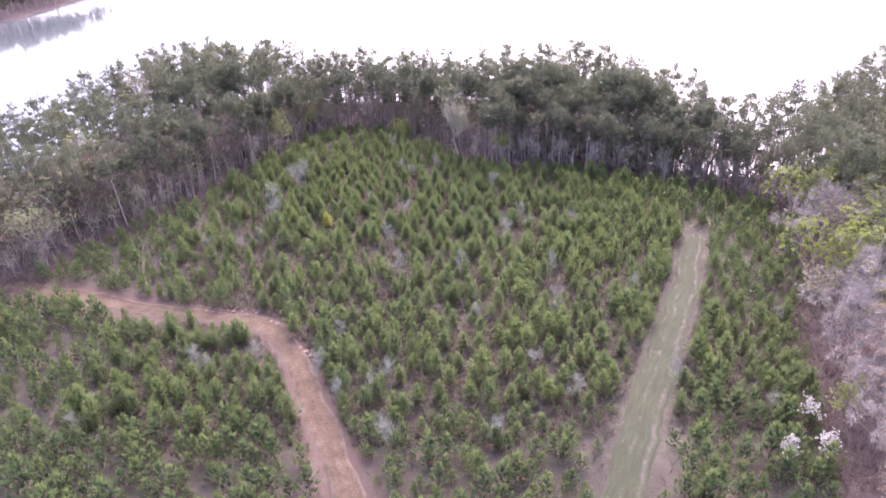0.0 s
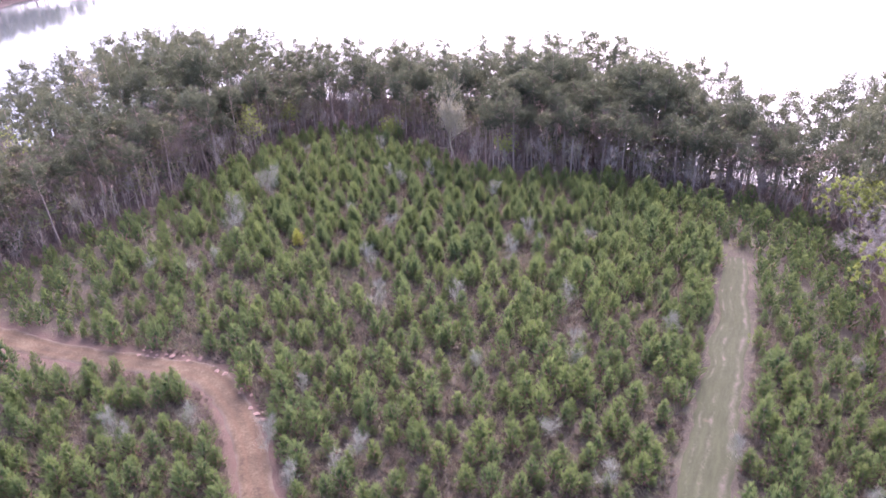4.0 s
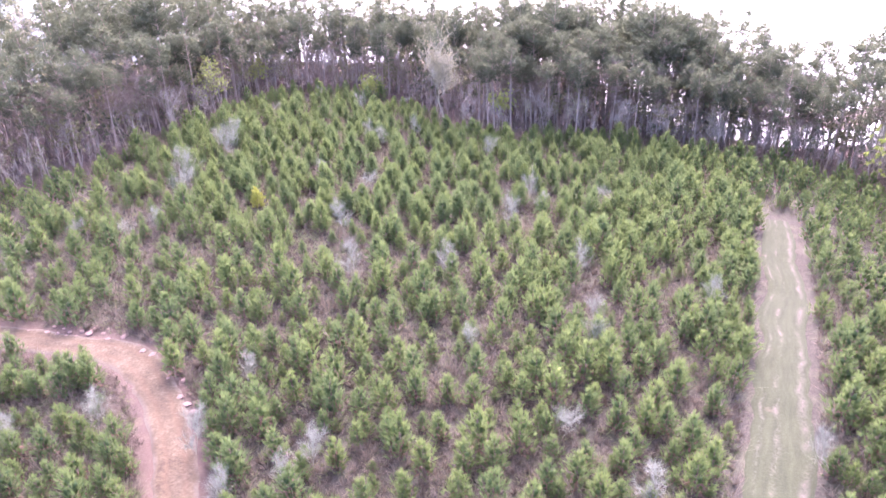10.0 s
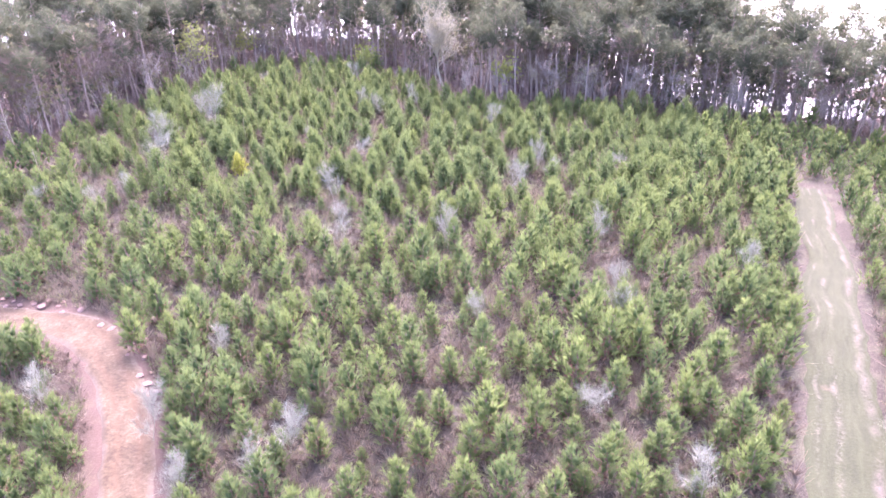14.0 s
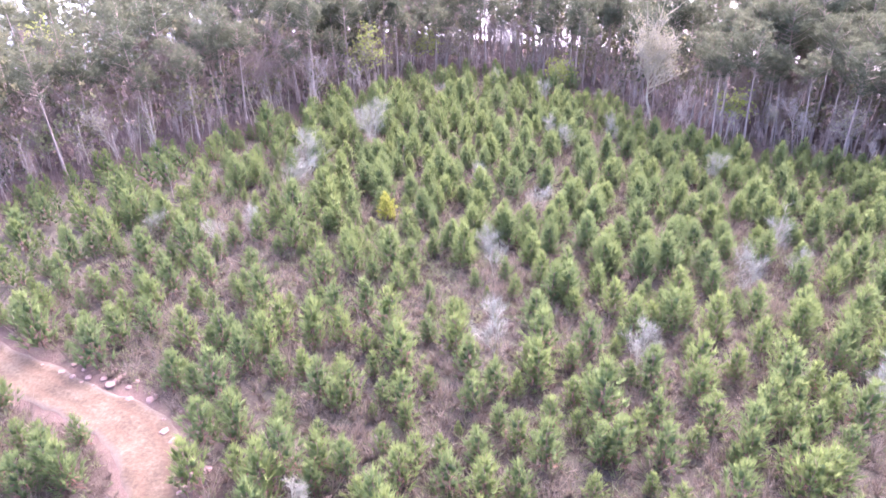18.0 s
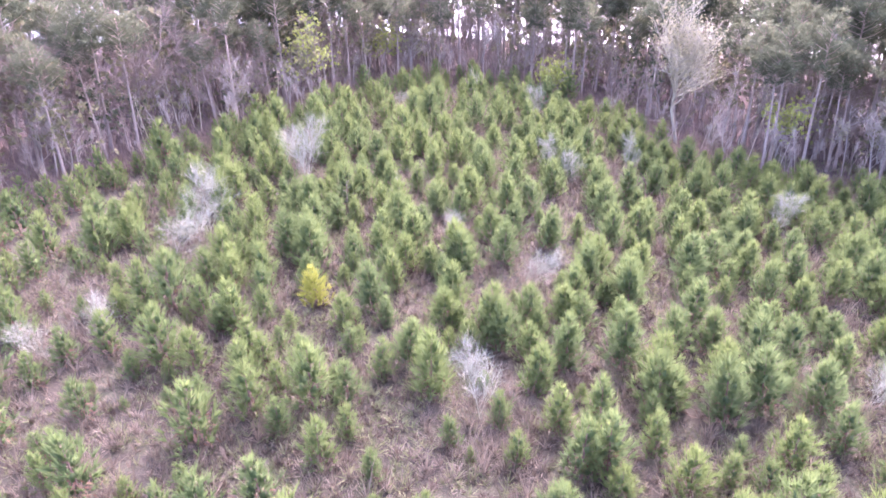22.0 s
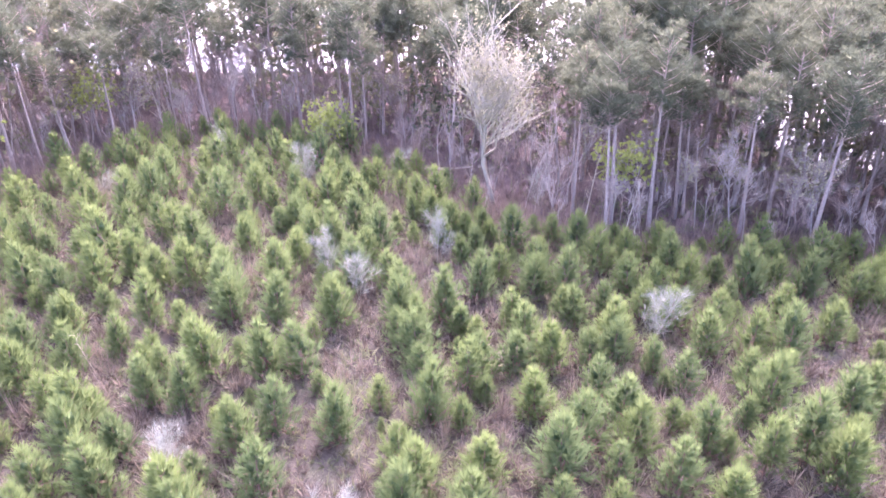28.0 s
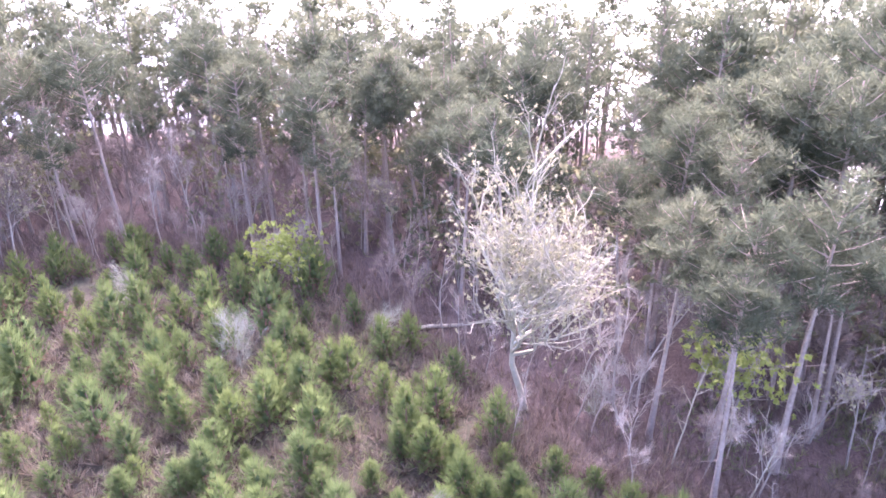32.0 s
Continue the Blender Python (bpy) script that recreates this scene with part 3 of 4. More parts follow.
def tall_pine_soups(rng, h, branches, n, size, k, width, low=0.52):
    """An old pine: a long bare trunk, dead stubs, and a domed crown of soft needle clumps on bare limbs."""
    trunk, crown = Soup(), Soup()
    bend = rng.normal(0, 0.018 * h, 2)
    zs = np.linspace(0, 1, 6)
    axis = np.c_[bend[0] * zs ** 2, bend[1] * zs ** 2, zs * h * 0.95]
    tube(trunk, axis * [1, 1, 0.95], 0.0088 * h * (1.08 - zs) + 0.02 + 0.06 * np.exp(-zs * 14), 6 if branches > 12 else 4)

    def stem(z):
        return np.c_[np.interp(z, zs, axis[:, 0]), np.interp(z, zs, axis[:, 1]), np.interp(z, zs, axis[:, 2])]
    # the clumps sit on limbs that rise to a dome
    wide = h * rng.uniform(0.135, 0.175)
    u = ((np.arange(branches) + rng.uniform(0, 1, branches)) / branches) ** 0.8
    az = np.arange(branches) * 2.4 + rng.uniform(-0.6, 0.6, branches)
    r = wide * np.clip(1 - u ** 2.4, 0.03, 1) ** 0.6 * (0.5 + 0.5 * np.clip(u * 3, 0, 1)) * rng.uniform(0.75, 1.15, branches)
    base = stem(low + (0.93 - low) * u - 0.03)
    end = base + np.c_[np.cos(az) * r, np.sin(az) * r, 0.05 * h + 0.25 * r]
    if branches > 12:
        for a, b in zip(base, end):
            tube(trunk, [a, (a + b) / 2 + [0, 0, -0.06 * np.linalg.norm(b - a)], b], [0.05, 0.035, 0.012], 3)
    w = np.where(u < 0.25, 0.5, 1.0) * (0.35 + r)
    pick = rng.choice(branches, n, p=w / w.sum())
    t = np.sqrt(rng.uniform(0.10, 1.05, n))[:, None]
    c = base[pick] + (end - base)[pick] * t + rng.normal(0, 1, (n, 3)) * [0.42, 0.42, 0.22] * t
    # painted shading: clump tone rises with height, dark lower limbs to lit top
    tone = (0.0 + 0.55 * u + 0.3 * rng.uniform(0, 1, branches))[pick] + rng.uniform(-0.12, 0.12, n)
    big = size * rng.uniform(0.75, 1.25, n)
    if branches < 10:
        pads(crown, rng, c, big * 0.3, tone)
    # tip colour grows with height too, lightening the crown's lit top
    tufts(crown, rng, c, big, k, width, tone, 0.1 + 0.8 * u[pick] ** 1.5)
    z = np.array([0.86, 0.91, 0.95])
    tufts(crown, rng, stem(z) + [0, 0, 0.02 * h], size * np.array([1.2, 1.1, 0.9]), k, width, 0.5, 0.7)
    # dead stubs below the crown
    for q in range(6 if branches > 12 else 2):
        z = np.array([rng.uniform(0.22, low + 0.03)])
        a = rng.uniform(0, 6.28)
        b = stem(z)[0]
        tube(trunk, [b, b + rng.uniform(0.4, 1.4) * np.array([math.cos(a), math.sin(a), rng.uniform(-0.2, 0.4)])], [0.03, 0.008], 3)
    return trunk, crown


def branching(rng, h, depth=3, first=0.3, spread=0.7, girth=0.016, forks=(7, 4, 4), curl=0.12, drop=0.62, taper=0.45):
    """A bare broad-leaved tree: trunk, limbs and twigs; gives the wood and the places and ways of the twig ends."""
    wood, ends, ways = Soup(), [], []

    def grow(p, d, length, radius, level):
        steps = 5 if level == 0 else (3 if level == 1 else 2)
        pts, rad = [np.array(p)], [radius]
        q, w = np.array(p, float), np.array(d, float)
        for i in range(steps):
            w = unit(w + rng.normal(0, curl, 3) + np.array([0, 0, 0.07 if level else 0.04]))
            q = q + w * length / steps
            pts.append(q.copy())
            rad.append(radius * (1 - 0.72 * (i + 1) / steps))
        tube(wood, pts, rad, 6 if level == 0 else (4 if level == 1 else 3))
        pts = np.array(pts)
        if level >= depth:
            for s in (0.5, 0.8, 1.0):
                i = s * steps
                k = min(int(i), steps - 1)
                ends.append(pts[k] + (pts[k + 1] - pts[k]) * (i - k))
                ways.append(w)
            return
        n = forks[min(level, len(forks) - 1)]
        for j in range(n):
            s = (first + (1 - first) * (j + rng.uniform(0, 0.9)) / n) if level == 0 else rng.uniform(0.25, 1.0)
            i = s * steps
            k = min(int(i), steps - 1)
            at = pts[k] + (pts[k + 1] - pts[k]) * (i - k)
            a = rng.uniform(0, 6.28)
            side = np.array([math.cos(a), math.sin(a), rng.uniform(0.0, 0.5)])
            grow(at, unit(w * (1 - spread * 0.6) + side * spread), length * drop * rng.uniform(0.65, 1.1) * (1.15 - taper * s if level == 0 else 1), radius * (0.5 if level == 0 else 0.55), level + 1)
    grow((0, 0, 0), unit(np.array([rng.normal(0, 0.05), rng.normal(0, 0.05), 1])), h * (0.72 if depth > 1 else 1.0), girth * h, 0)
    return wood, np.array(ends), np.array(ways)


def twigs(rng, ends, ways, length, width, k, spread=0.6):
    s = Soup()
    spikes(s, rng, ends, ways + [0, 0, 0.15], length, width, k, spread)
    return s


def foliage(rng, ends, ways, size, k, blob=0.35, width=0.55, spread=0.9):
    s = Soup()
    c = ends + rng.normal(0, blob, ends.shape)
    blades(s, rng, c, ways + rng.normal(0, 0.6, ends.shape), size, size * width, k, spread, rng.uniform(0.1, 0.9, len(c)), 0.6)
    return s


def tree_thing(name, rng, h, wood_mat, label, category, group="", leaf=None, leaf_size=0.35, leaf_k=6, blob=0.35, twig=(0.7, 0.02, 5), leaf_part="foliage", leaf_width=0.55, **form):
    wood, ends, ways = branching(rng, h, **form)
    parts = [("trunk", wood.mesh("trunk", wood_mat))]
    if twig:
        parts.append(("twig_crown", twigs(rng, ends, ways, *twig).mesh("twig_crown", wood_mat)))
    if leaf:
        parts.append((leaf_part, foliage(rng, ends, ways, leaf_size, leaf_k, blob, leaf_width).mesh(leaf_part, leaf)))
    return thing(name, parts, label, category, group)


# ---- ground, roads, lake ----


def axis(lo, hi, step, far_lo, far_hi):
    a = list(np.arange(lo, hi + step / 2, step))
    s, low = step, [lo]
    while low[-1] > far_lo:
        s *= 1.18
        low.append(low[-1] - s)
    s, high = step, [a[-1]]
    while high[-1] < far_hi:
        s *= 1.18
        high.append(high[-1] + s)
    return np.array(low[:0:-1] + a + high[1:])


def build_ground():
    xs, ys = axis(-110, 110, 1.5, -3500, 3500), axis(20, 215, 1.5, -2500, 3500)
    gx, gy = np.meshgrid(xs, ys)
    x, y = gx.ravel(), gy.ravel()
    z = height(x, y)
    close = (np.abs(x) < 130) & (y > -40) & (y < 230)
    red, grass = np.full(len(x), 99.0), np.full(len(x), 99.0)
    red[close] = near_line(x[close], y[close], RED_LINE)
    grass[close] = near_line(x[close], y[close], GRASS_LINE)
    z = z - 0.22 * np.clip(1.6 - np.minimum(red - 0.6, grass - 1.0), 0, 1)
    wood = np.zeros(len(x))
    f = inside(x, y, FIELD)
    e = near_line(x, y, EDGE_LINE)
    wood = np.clip(0.5 + np.where(f, -e, e) / 5, 0, 1)
    clay = np.clip(1 - (red - 1.2) / 3.2, 0, 1)
    w = len(xs)
    i = (np.arange(len(ys) - 1)[:, None] * w + np.arange(w - 1)[None]).ravel()
    quads = np.stack([i, i + 1, i + w + 1, i + w], 1)
    me = mesh_of("ground", np.c_[x, y, z], quads, M_GROUND, wood=wood, clay=clay)
    me.polygons.foreach_set("use_smooth", np.ones(len(quads), bool))
    tagged(new("ground", me), "brown leaf litter and dry weeds on gently rolling clay soil", "ground", "", "structure")


def build_road(name, line, width_at, material, label, ruts, seed):
    rng = np.random.default_rng(seed)
    n, m = len(line), 15
    t = unit(np.gradient(line, axis=0))
    side = np.c_[t[:, 1], -t[:, 0]]
    along = np.r_[0, np.cumsum(np.linalg.norm(np.diff(line, axis=0), axis=1))]
    wl = np.array([width_at(p) for p in line])
    jl = np.convolve(rng.normal(0, 0.5, n + 4), np.ones(5) / 5, "valid")
    jr = np.convolve(rng.normal(0, 0.5, n + 4), np.ones(5) / 5, "valid")
    u = np.linspace(0, 1, m)
    off = -(wl / 2 + jl)[:, None] * (1 - u) + (wl / 2 + jr)[:, None] * u
    p = line[:, None] + side[:, None] * off[:, :, None]
    x, y = p[..., 0].ravel(), p[..., 1].ravel()
    uu = np.tile(u, n)
    z = height(x, y) + 0.02 - 0.3 * np.clip(np.abs(uu - 0.5) - 0.42, 0, 1) * 5
    for at, deep in ruts:
        z = z - deep * np.exp(-((uu - at) / 0.06) ** 2)
    z = z + rng.normal(0, 0.012, len(z))
    i = (np.arange(n - 1)[:, None] * m + np.arange(m - 1)[None]).ravel()
    quads = np.stack([i, i + 1, i + m + 1, i + m], 1)
    me = mesh_of(name, np.c_[x, y, z], quads, material, uv=np.c_[uu, np.repeat(along, m)])
    tagged(new(name, me), label, "road", "", "structure")


def build_lake():
    xs, ys = np.linspace(-3500, 3500, 29), np.linspace(40, 3500, 15)
    gx, gy = np.meshgrid(xs, ys)
    i = (np.arange(14)[:, None] * 29 + np.arange(28)[None]).ravel()
    me = mesh_of("water", np.c_[gx.ravel(), gy.ravel(), np.full(gx.size, WATER_Z)], np.stack([i, i + 1, i + 30, i + 29], 1), M_WATER)
    tagged(new("water", me), "calm lake water with small ripples mirroring the bright sky", "lake", "", "structure")


build_ground()
build_road("red_clay_road", RED_LINE, lambda p: 3.3 + 0.8 * math.exp(-((p[0] + 28) / 5) ** 2), M_CLAY, "rutted red clay forest road bending between young pines", ((0.3, 0.05), (0.7, 0.05)), 3)
build_road("grass_track", GRASS_LINE, lambda p: float(np.interp(p[1], (0, 60, 90, 106, 115), (4.2, 4.3, 4.2, 3.6, 2.0))), M_TRACK, "straight mown grass track with pale gravelly wheel ruts", ((0.42, 0.05), (0.84, 0.06), (0.18, 0.02)), 4)
build_lake()

# ---- where the plants stand ----
rng = np.random.default_rng(7)


def scatter(lo, hi, step, jitter, rng):
    gx, gy = np.meshgrid(np.arange(lo[0], hi[0], step), np.arange(lo[1], hi[1], step))
    p = np.c_[gx.ravel(), gy.ravel()].astype(float)
    p[:, 0] += (np.round(p[:, 1] / step) % 2) * step * 0.5
    return p + rng.uniform(-jitter, jitter, p.shape) * step


# bare bushes that stand by themselves, and the large ones with their size
FIX_BARE = [(8.3, 112.9), (-17.6, 128.8), (11.8, 120.9), (-11.6, 124.6), (8.2, 116.3), (12.8, 117.7), (31.6, 144.7), (7.3, 137.9), (-7.7, 165.8), (-23.2, 168), (-4.6, 148.1), (-9.8, 143.3), (-14.9, 161.7), (-31.2, 159.9), (4.4, 157.9), (-11.8, 145.6), (-37.3, 109.7), (-35.6, 111.8), (-45.2, 109.9), (-0.2, 100.1), (2.4, 85.4), (12.6, 84.9), (14.1, 88.7), (23, 120), (14.7, 99.3), (-19.2, 73.2), (-33.2, 73.9), (-27.7, 76), (-17.1, 81.1), (-11.7, 69.3), (-9.9, 71.1), (26.4, 69.2), (26.1, 91.1), (9.1, 74.5), (13.5, 66), (3.7, 59.9), (-15.5, 67.1), (35, 62.4), (44.9, 81.9), (-46.2, 63.8), (-35.4, 75)]
LARGE_BARE = [(-12.1, 110.5, 1.25), (-32.4, 136.5, 1.7), (-35.8, 125.7, 1.6), (-36.7, 122.3, 1.5), (-9.8, 99.0, 1.3), (-8.6, 58.9, 1.3), (-33.6, 139.5, 1.3)]
# young pines that stand out, before the lane's bend and north of it
PINES_SOUTH = [(-28.1, 128.1), (-27.5, 133.7), (-26.2, 123.1), (-24.2, 133.2), (-22.4, 127.2), (-21.5, 116.5), (-20.6, 118.9), (-20.0, 121.6), (-19.9, 127.3), (-17.0, 114.2), (-15.6, 120.6), (-14.6, 129.9), (-13.3, 127.0), (-13.3, 131.2), (-10.3, 130.4), (-10.1, 116.1), (-9.5, 113.3), (-8.1, 115.4), (-6.0, 131.6), (-4.9, 116.3), (-4.8, 124.7), (-3.8, 127.4), (-3.1, 115.2), (-1.0, 135.5), (-0.7, 121.6), (-0.5, 127.2), (0.2, 112.5), (0.5, 115.4), (2.5, 117.7), (2.8, 132.8), (4.4, 126.3), (4.5, 118.7), (5.4, 114.7), (6.4, 125.2), (7.3, 120.8), (10.2, 118.7), (10.7, 131.2), (11.5, 126.2), (12.7, 114.9), (13.4, 118.7), (14.4, 130.2), (15.5, 125.3), (17.2, 137.1), (17.5, 128.2)]
PINES_NORTH = [(-31.7, 157.4), (-26.1, 157.4), (-25.9, 144.7), (-24.8, 148.7), (-22.6, 145.0), (-21.9, 140.7), (-21.3, 149.8), (-20.6, 156.5), (-20.5, 145.0), (-19.6, 146.9), (-17.5, 149.8), (-17.1, 140.9), (-17.0, 157.3), (-14.8, 144.7), (-14.4, 140.6), (-11.6, 149.7), (-11.0, 139.8), (-10.1, 145.6), (-8.5, 149.8), (-7.9, 144.5), (-6.3, 136.7), (-4.5, 140.7), (-2.2, 143.3), (-0.7, 145.2), (-0.6, 139.7), (-0.2, 137.4), (1.2, 143.4), (1.9, 145.4), (3.3, 143.0), (6.0, 146.0), (7.4, 143.3), (8.8, 139.1), (8.8, 142.8), (9.7, 136.2), (10.9, 142.7), (11.2, 138.3), (14.0, 135.4), (15.1, 138.5), (18.7, 142.4)]
PINES_LANE = [(-41.7, 104.5), (-37.1, 101.3), (-35.3, 95.9), (-35.1, 103.3), (-33.8, 99.8), (-31.7, 95.1), (-28.9, 101.2), (-26.1, 93.4), (-25.6, 98.1), (-25.4, 105.4), (-25.3, 95.2), (-22.6, 97.1), (-22.4, 100.7), (-20.8, 98.0), (-20.4, 102.2), (-18.9, 105.4), (-17.7, 99.8), (-15.4, 95.7), (-13.2, 101.3), (-12.5, 98.9), (-11.1, 96.4), (-3.4, 101.2), (-1.9, 107.1), (-0.4, 104.3), (2.9, 109.9), (4.1, 100.2), (5.4, 105.6), (8.4, 104.0), (8.5, 108.4), (11.2, 106.5)]
PINES_ROAD = [(-36.7, 91.4), (-23.7, 82.9), (-23.2, 87.1), (-19.8, 91.8), (-19.0, 81.2), (-16.9, 72.0), (-14.4, 74.8), (-12.6, 72.1), (-12.6, 78.7), (-12.5, 85.8), (-10.7, 67.6), (-8.1, 71.0), (-7.6, 85.6), (-6.7, 76.4), (-5.8, 66.9), (-4.8, 77.0), (-4.8, 89.2), (-3.5, 72.0), (-2.5, 78.2), (-1.2, 83.6), (0.6, 67.1), (1.1, 70.1), (2.2, 77.3), (2.9, 66.7), (3.3, 70.0), (3.9, 97.6), (5.3, 72.1), (5.4, 88.7), (7.0, 81.6), (8.6, 77.0), (10.1, 86.6), (13.0, 74.2), (13.4, 71.2), (13.7, 85.1), (16.3, 76.0), (16.5, 81.1), (17.4, 96.5), (18.2, 68.7), (18.5, 78.0), (19.6, 88.6), (20.8, 75.7)]
KEY_PINES = np.array(PINES_SOUTH + PINES_NORTH + PINES_LANE + PINES_ROAD)
YELLOW_PINE = (-24.3, 118.5)
BLOSSOM = [(33.2, 54.8), (36.9, 54.4), (38.3, 59.8)]


def young_spots():
    p = scatter((-95, 2), (66, 178), 2.15, 0.42, rng)
    x, y = p[:, 0], p[:, 1]
    ok = inside(x, y, FIELD) & (near_line(x, y, EDGE_LINE) > 1.2)
    ok &= (near_line(x, y, RED_LINE) > 2.3 + rng.uniform(0, 0.8, len(p))) & (near_line(x, y, GRASS_LINE) > 2.7 + rng.uniform(0, 0.7, len(p)))
    ok &= near_line(x, y, np.vstack([KEY_PINES, [YELLOW_PINE]])) > 1.75
    chance = 0.93 - 0.3 * np.clip(waves(x * 0.55 + 9, y * 0.55), 0, 1)
    for cx, cy, a, b in CLEARINGS:
        r = ((x - cx) / a) ** 2 + ((y - cy) / b) ** 2
        chance = np.where(r < 1, 0.42, np.where(r < 1.7, chance * 0.75, chance))
    for bx, by in FIX_BARE + [q[:2] for q in LARGE_BARE] + BLOSSOM:
        chance = np.where((x - bx) ** 2 + (y - by) ** 2 < 1.4, 0, chance)
    # the far south-west stays thin
    chance = np.where((y < 92) | (x > 24) | ((y > 136) & (chance > 0.6)), 1.0, chance)
    chance = np.where((x < -46 - 1.1 * (y - 54)) | (y < 42), chance * np.where(x > -60, 0.62, 0.3), chance)
    ok &= rng.uniform(0, 1, len(p)) < chance
    return p[ok]


YOUNG = np.vstack([KEY_PINES, young_spots()])
size = np.clip(rng.normal(0.86, 0.24, len(YOUNG)), 0.38, 1.35)
for cx, cy, a, b in CLEARINGS:
    size *= np.where(((YOUNG[:, 0] - cx) / a) ** 2 + ((YOUNG[:, 1] - cy) / b) ** 2 < 1, 0.62, 1.0)
size *= np.where((YOUNG[:, 0] > 24) | (YOUNG[:, 1] < 95), 1.06, 1.0) * (1 + 0.12 * waves(YOUNG[:, 0] * 0.4, YOUNG[:, 1] * 0.4 + 5))
size[:len(KEY_PINES)] = rng.uniform(1.0, 1.25, len(KEY_PINES))


def build_young():
    x, y = YOUNG[:, 0], YOUNG[:, 1]
    # things of their own: the stretch just before the old wood and under the low part of the flight
    order = np.hypot((x + 5) / 1.25, y - 134)
    near = np.argsort(order)[:300]
    mid = np.argsort(order)[300:650]
    far = np.argsort(order)[650:]
    r = np.random.default_rng(21)
    protos, kinds = [], []
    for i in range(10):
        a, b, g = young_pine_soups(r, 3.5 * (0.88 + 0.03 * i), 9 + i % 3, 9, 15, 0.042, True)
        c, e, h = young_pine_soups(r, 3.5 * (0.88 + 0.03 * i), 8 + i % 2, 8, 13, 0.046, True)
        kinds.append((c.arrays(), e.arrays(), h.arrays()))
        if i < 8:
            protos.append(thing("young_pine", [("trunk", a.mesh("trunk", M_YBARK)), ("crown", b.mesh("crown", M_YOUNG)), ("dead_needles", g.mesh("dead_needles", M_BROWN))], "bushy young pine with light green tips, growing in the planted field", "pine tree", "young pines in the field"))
    for j, i in enumerate(near):
        place(protos[j % len(protos)], [stand(x[i], y[i], r.uniform(0, 360), size[i], r.normal(0, 3, 2))])
    a, b, g = young_pine_soups(np.random.default_rng(5), 3.4, 10, 9, 13, 0.046, True)
    odd = thing("young_pine", [("trunk", a.mesh("trunk", M_YBARK)), ("crown", b.mesh("crown", M_SPRING)), ("dead_needles", g.mesh("dead_needles", M_BROWN))], "young pine with striking yellow needles among green ones", "pine tree", "young pines in the field")
    place(odd, [stand(*YELLOW_PINE)])
    low = []
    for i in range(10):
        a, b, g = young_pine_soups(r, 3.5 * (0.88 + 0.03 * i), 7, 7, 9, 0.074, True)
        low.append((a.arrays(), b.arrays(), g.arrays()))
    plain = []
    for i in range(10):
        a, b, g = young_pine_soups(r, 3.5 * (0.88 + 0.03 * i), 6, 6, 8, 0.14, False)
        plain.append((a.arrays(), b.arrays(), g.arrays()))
    away = (y[far] < 64) | (np.abs(x[far] + 4) > 46)
    for which, sets in ((mid, kinds), (far[~away], low), (far[away], plain)):
        trunk, crown, dead = Soup(), Soup(), Soup()
        for i in which:
            ta, ca, da = sets[r.integers(len(sets))]
            a = r.uniform(0, 6.28)
            rot = np.array([[math.cos(a), -math.sin(a), 0], [math.sin(a), math.cos(a), 0], [0, 0, 1]]) * size[i]
            at = np.array([x[i], y[i], float(height(x[i], y[i])) - 0.05])
            trunk.add(ta[0] @ rot.T + at, ta[1])
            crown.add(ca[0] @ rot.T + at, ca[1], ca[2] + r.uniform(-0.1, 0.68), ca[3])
            dead.add(da[0] @ rot.T + at, da[1], da[2], da[3])
        e = new("young_pine_stand")
        tagged(e, "dense stand of bushy young planted pines with light green tips", "pine trees", "", "stuff")
        part("trunks", trunk.mesh("trunks", M_YBARK), e)
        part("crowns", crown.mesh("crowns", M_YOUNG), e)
        part("dead_needles", dead.mesh("dead_needles", M_BROWN), e)


build_young()


def join_stand(name, spots, sets, mats, names, label, category, r):
    """A stand that nobody could count, joined into one thing."""
    soups = [Soup() for _ in mats]
    for px, py, s in spots:
        kind = sets[r.integers(len(sets))]
        a = r.uniform(0, 6.28)
        rot = np.array([[math.cos(a), -math.sin(a), 0], [math.sin(a), math.cos(a), 0], [0, 0, 1]]) * s
        at = np.array([px, py, float(height(px, py)) - 0.05])
        shade = r.uniform(-0.2, 0.35)
        for soup, arr in zip(soups, kind):
            soup.add(arr[0] @ rot.T + at, arr[1], arr[2] + shade, arr[3])
    e = tagged(new(name), label, category, "", "stuff")
    for soup, m, n in zip(soups, mats, names):
        part(n, soup.mesh(n, m), e)


def wood_spots():
    """Old pines: between the field's edge and the lake."""
    p = scatter((-125, 60), (125, 235), 3.35, 0.42, rng)
    x, y = p[:, 0], p[:, 1]
    e = near_line(x, y, EDGE_LINE)
    ok = ~inside(x, y, FIELD) & (np.interp(x, *zip(*SHORE)) - y > np.where(np.abs(x) < 50, 8.0, 2.0)) & (e > 0.8)
    # the deep south-east is broad-leaved, and what lies far from the view is left thin
    south_east = (x > 40) & (y < 112)
    ok &= ~(south_east & ((rng.uniform(0, 1, len(p)) < 0.75) | (e < 7)))
    chance = np.where((x > -42) & (x < 60), 0.93, 0.72)
    ok &= ~((np.abs(x - (4 + (y - 158) * 0.33)) < 1.4) & (y > 158))
    chance = np.where((x < -110) | (x > 105), 0.5, chance)
    ok &= ~((np.hypot(x + 70.5, y - 105) < 6.5) | (np.hypot(x + 66, y - 100) < 5) | (np.hypot(x + 73, y - 160) < 4.5) | (np.hypot(x + 71, y - 134) < 4) | (np.hypot(x + 12, y - 168) < 3.5))
    ok &= (np.hypot(x - 1, y - 160) > 5.5) & (np.hypot(x - 3, y - 155) > 4)
    ok &= rng.uniform(0, 1, len(p)) < chance
    return p[ok]


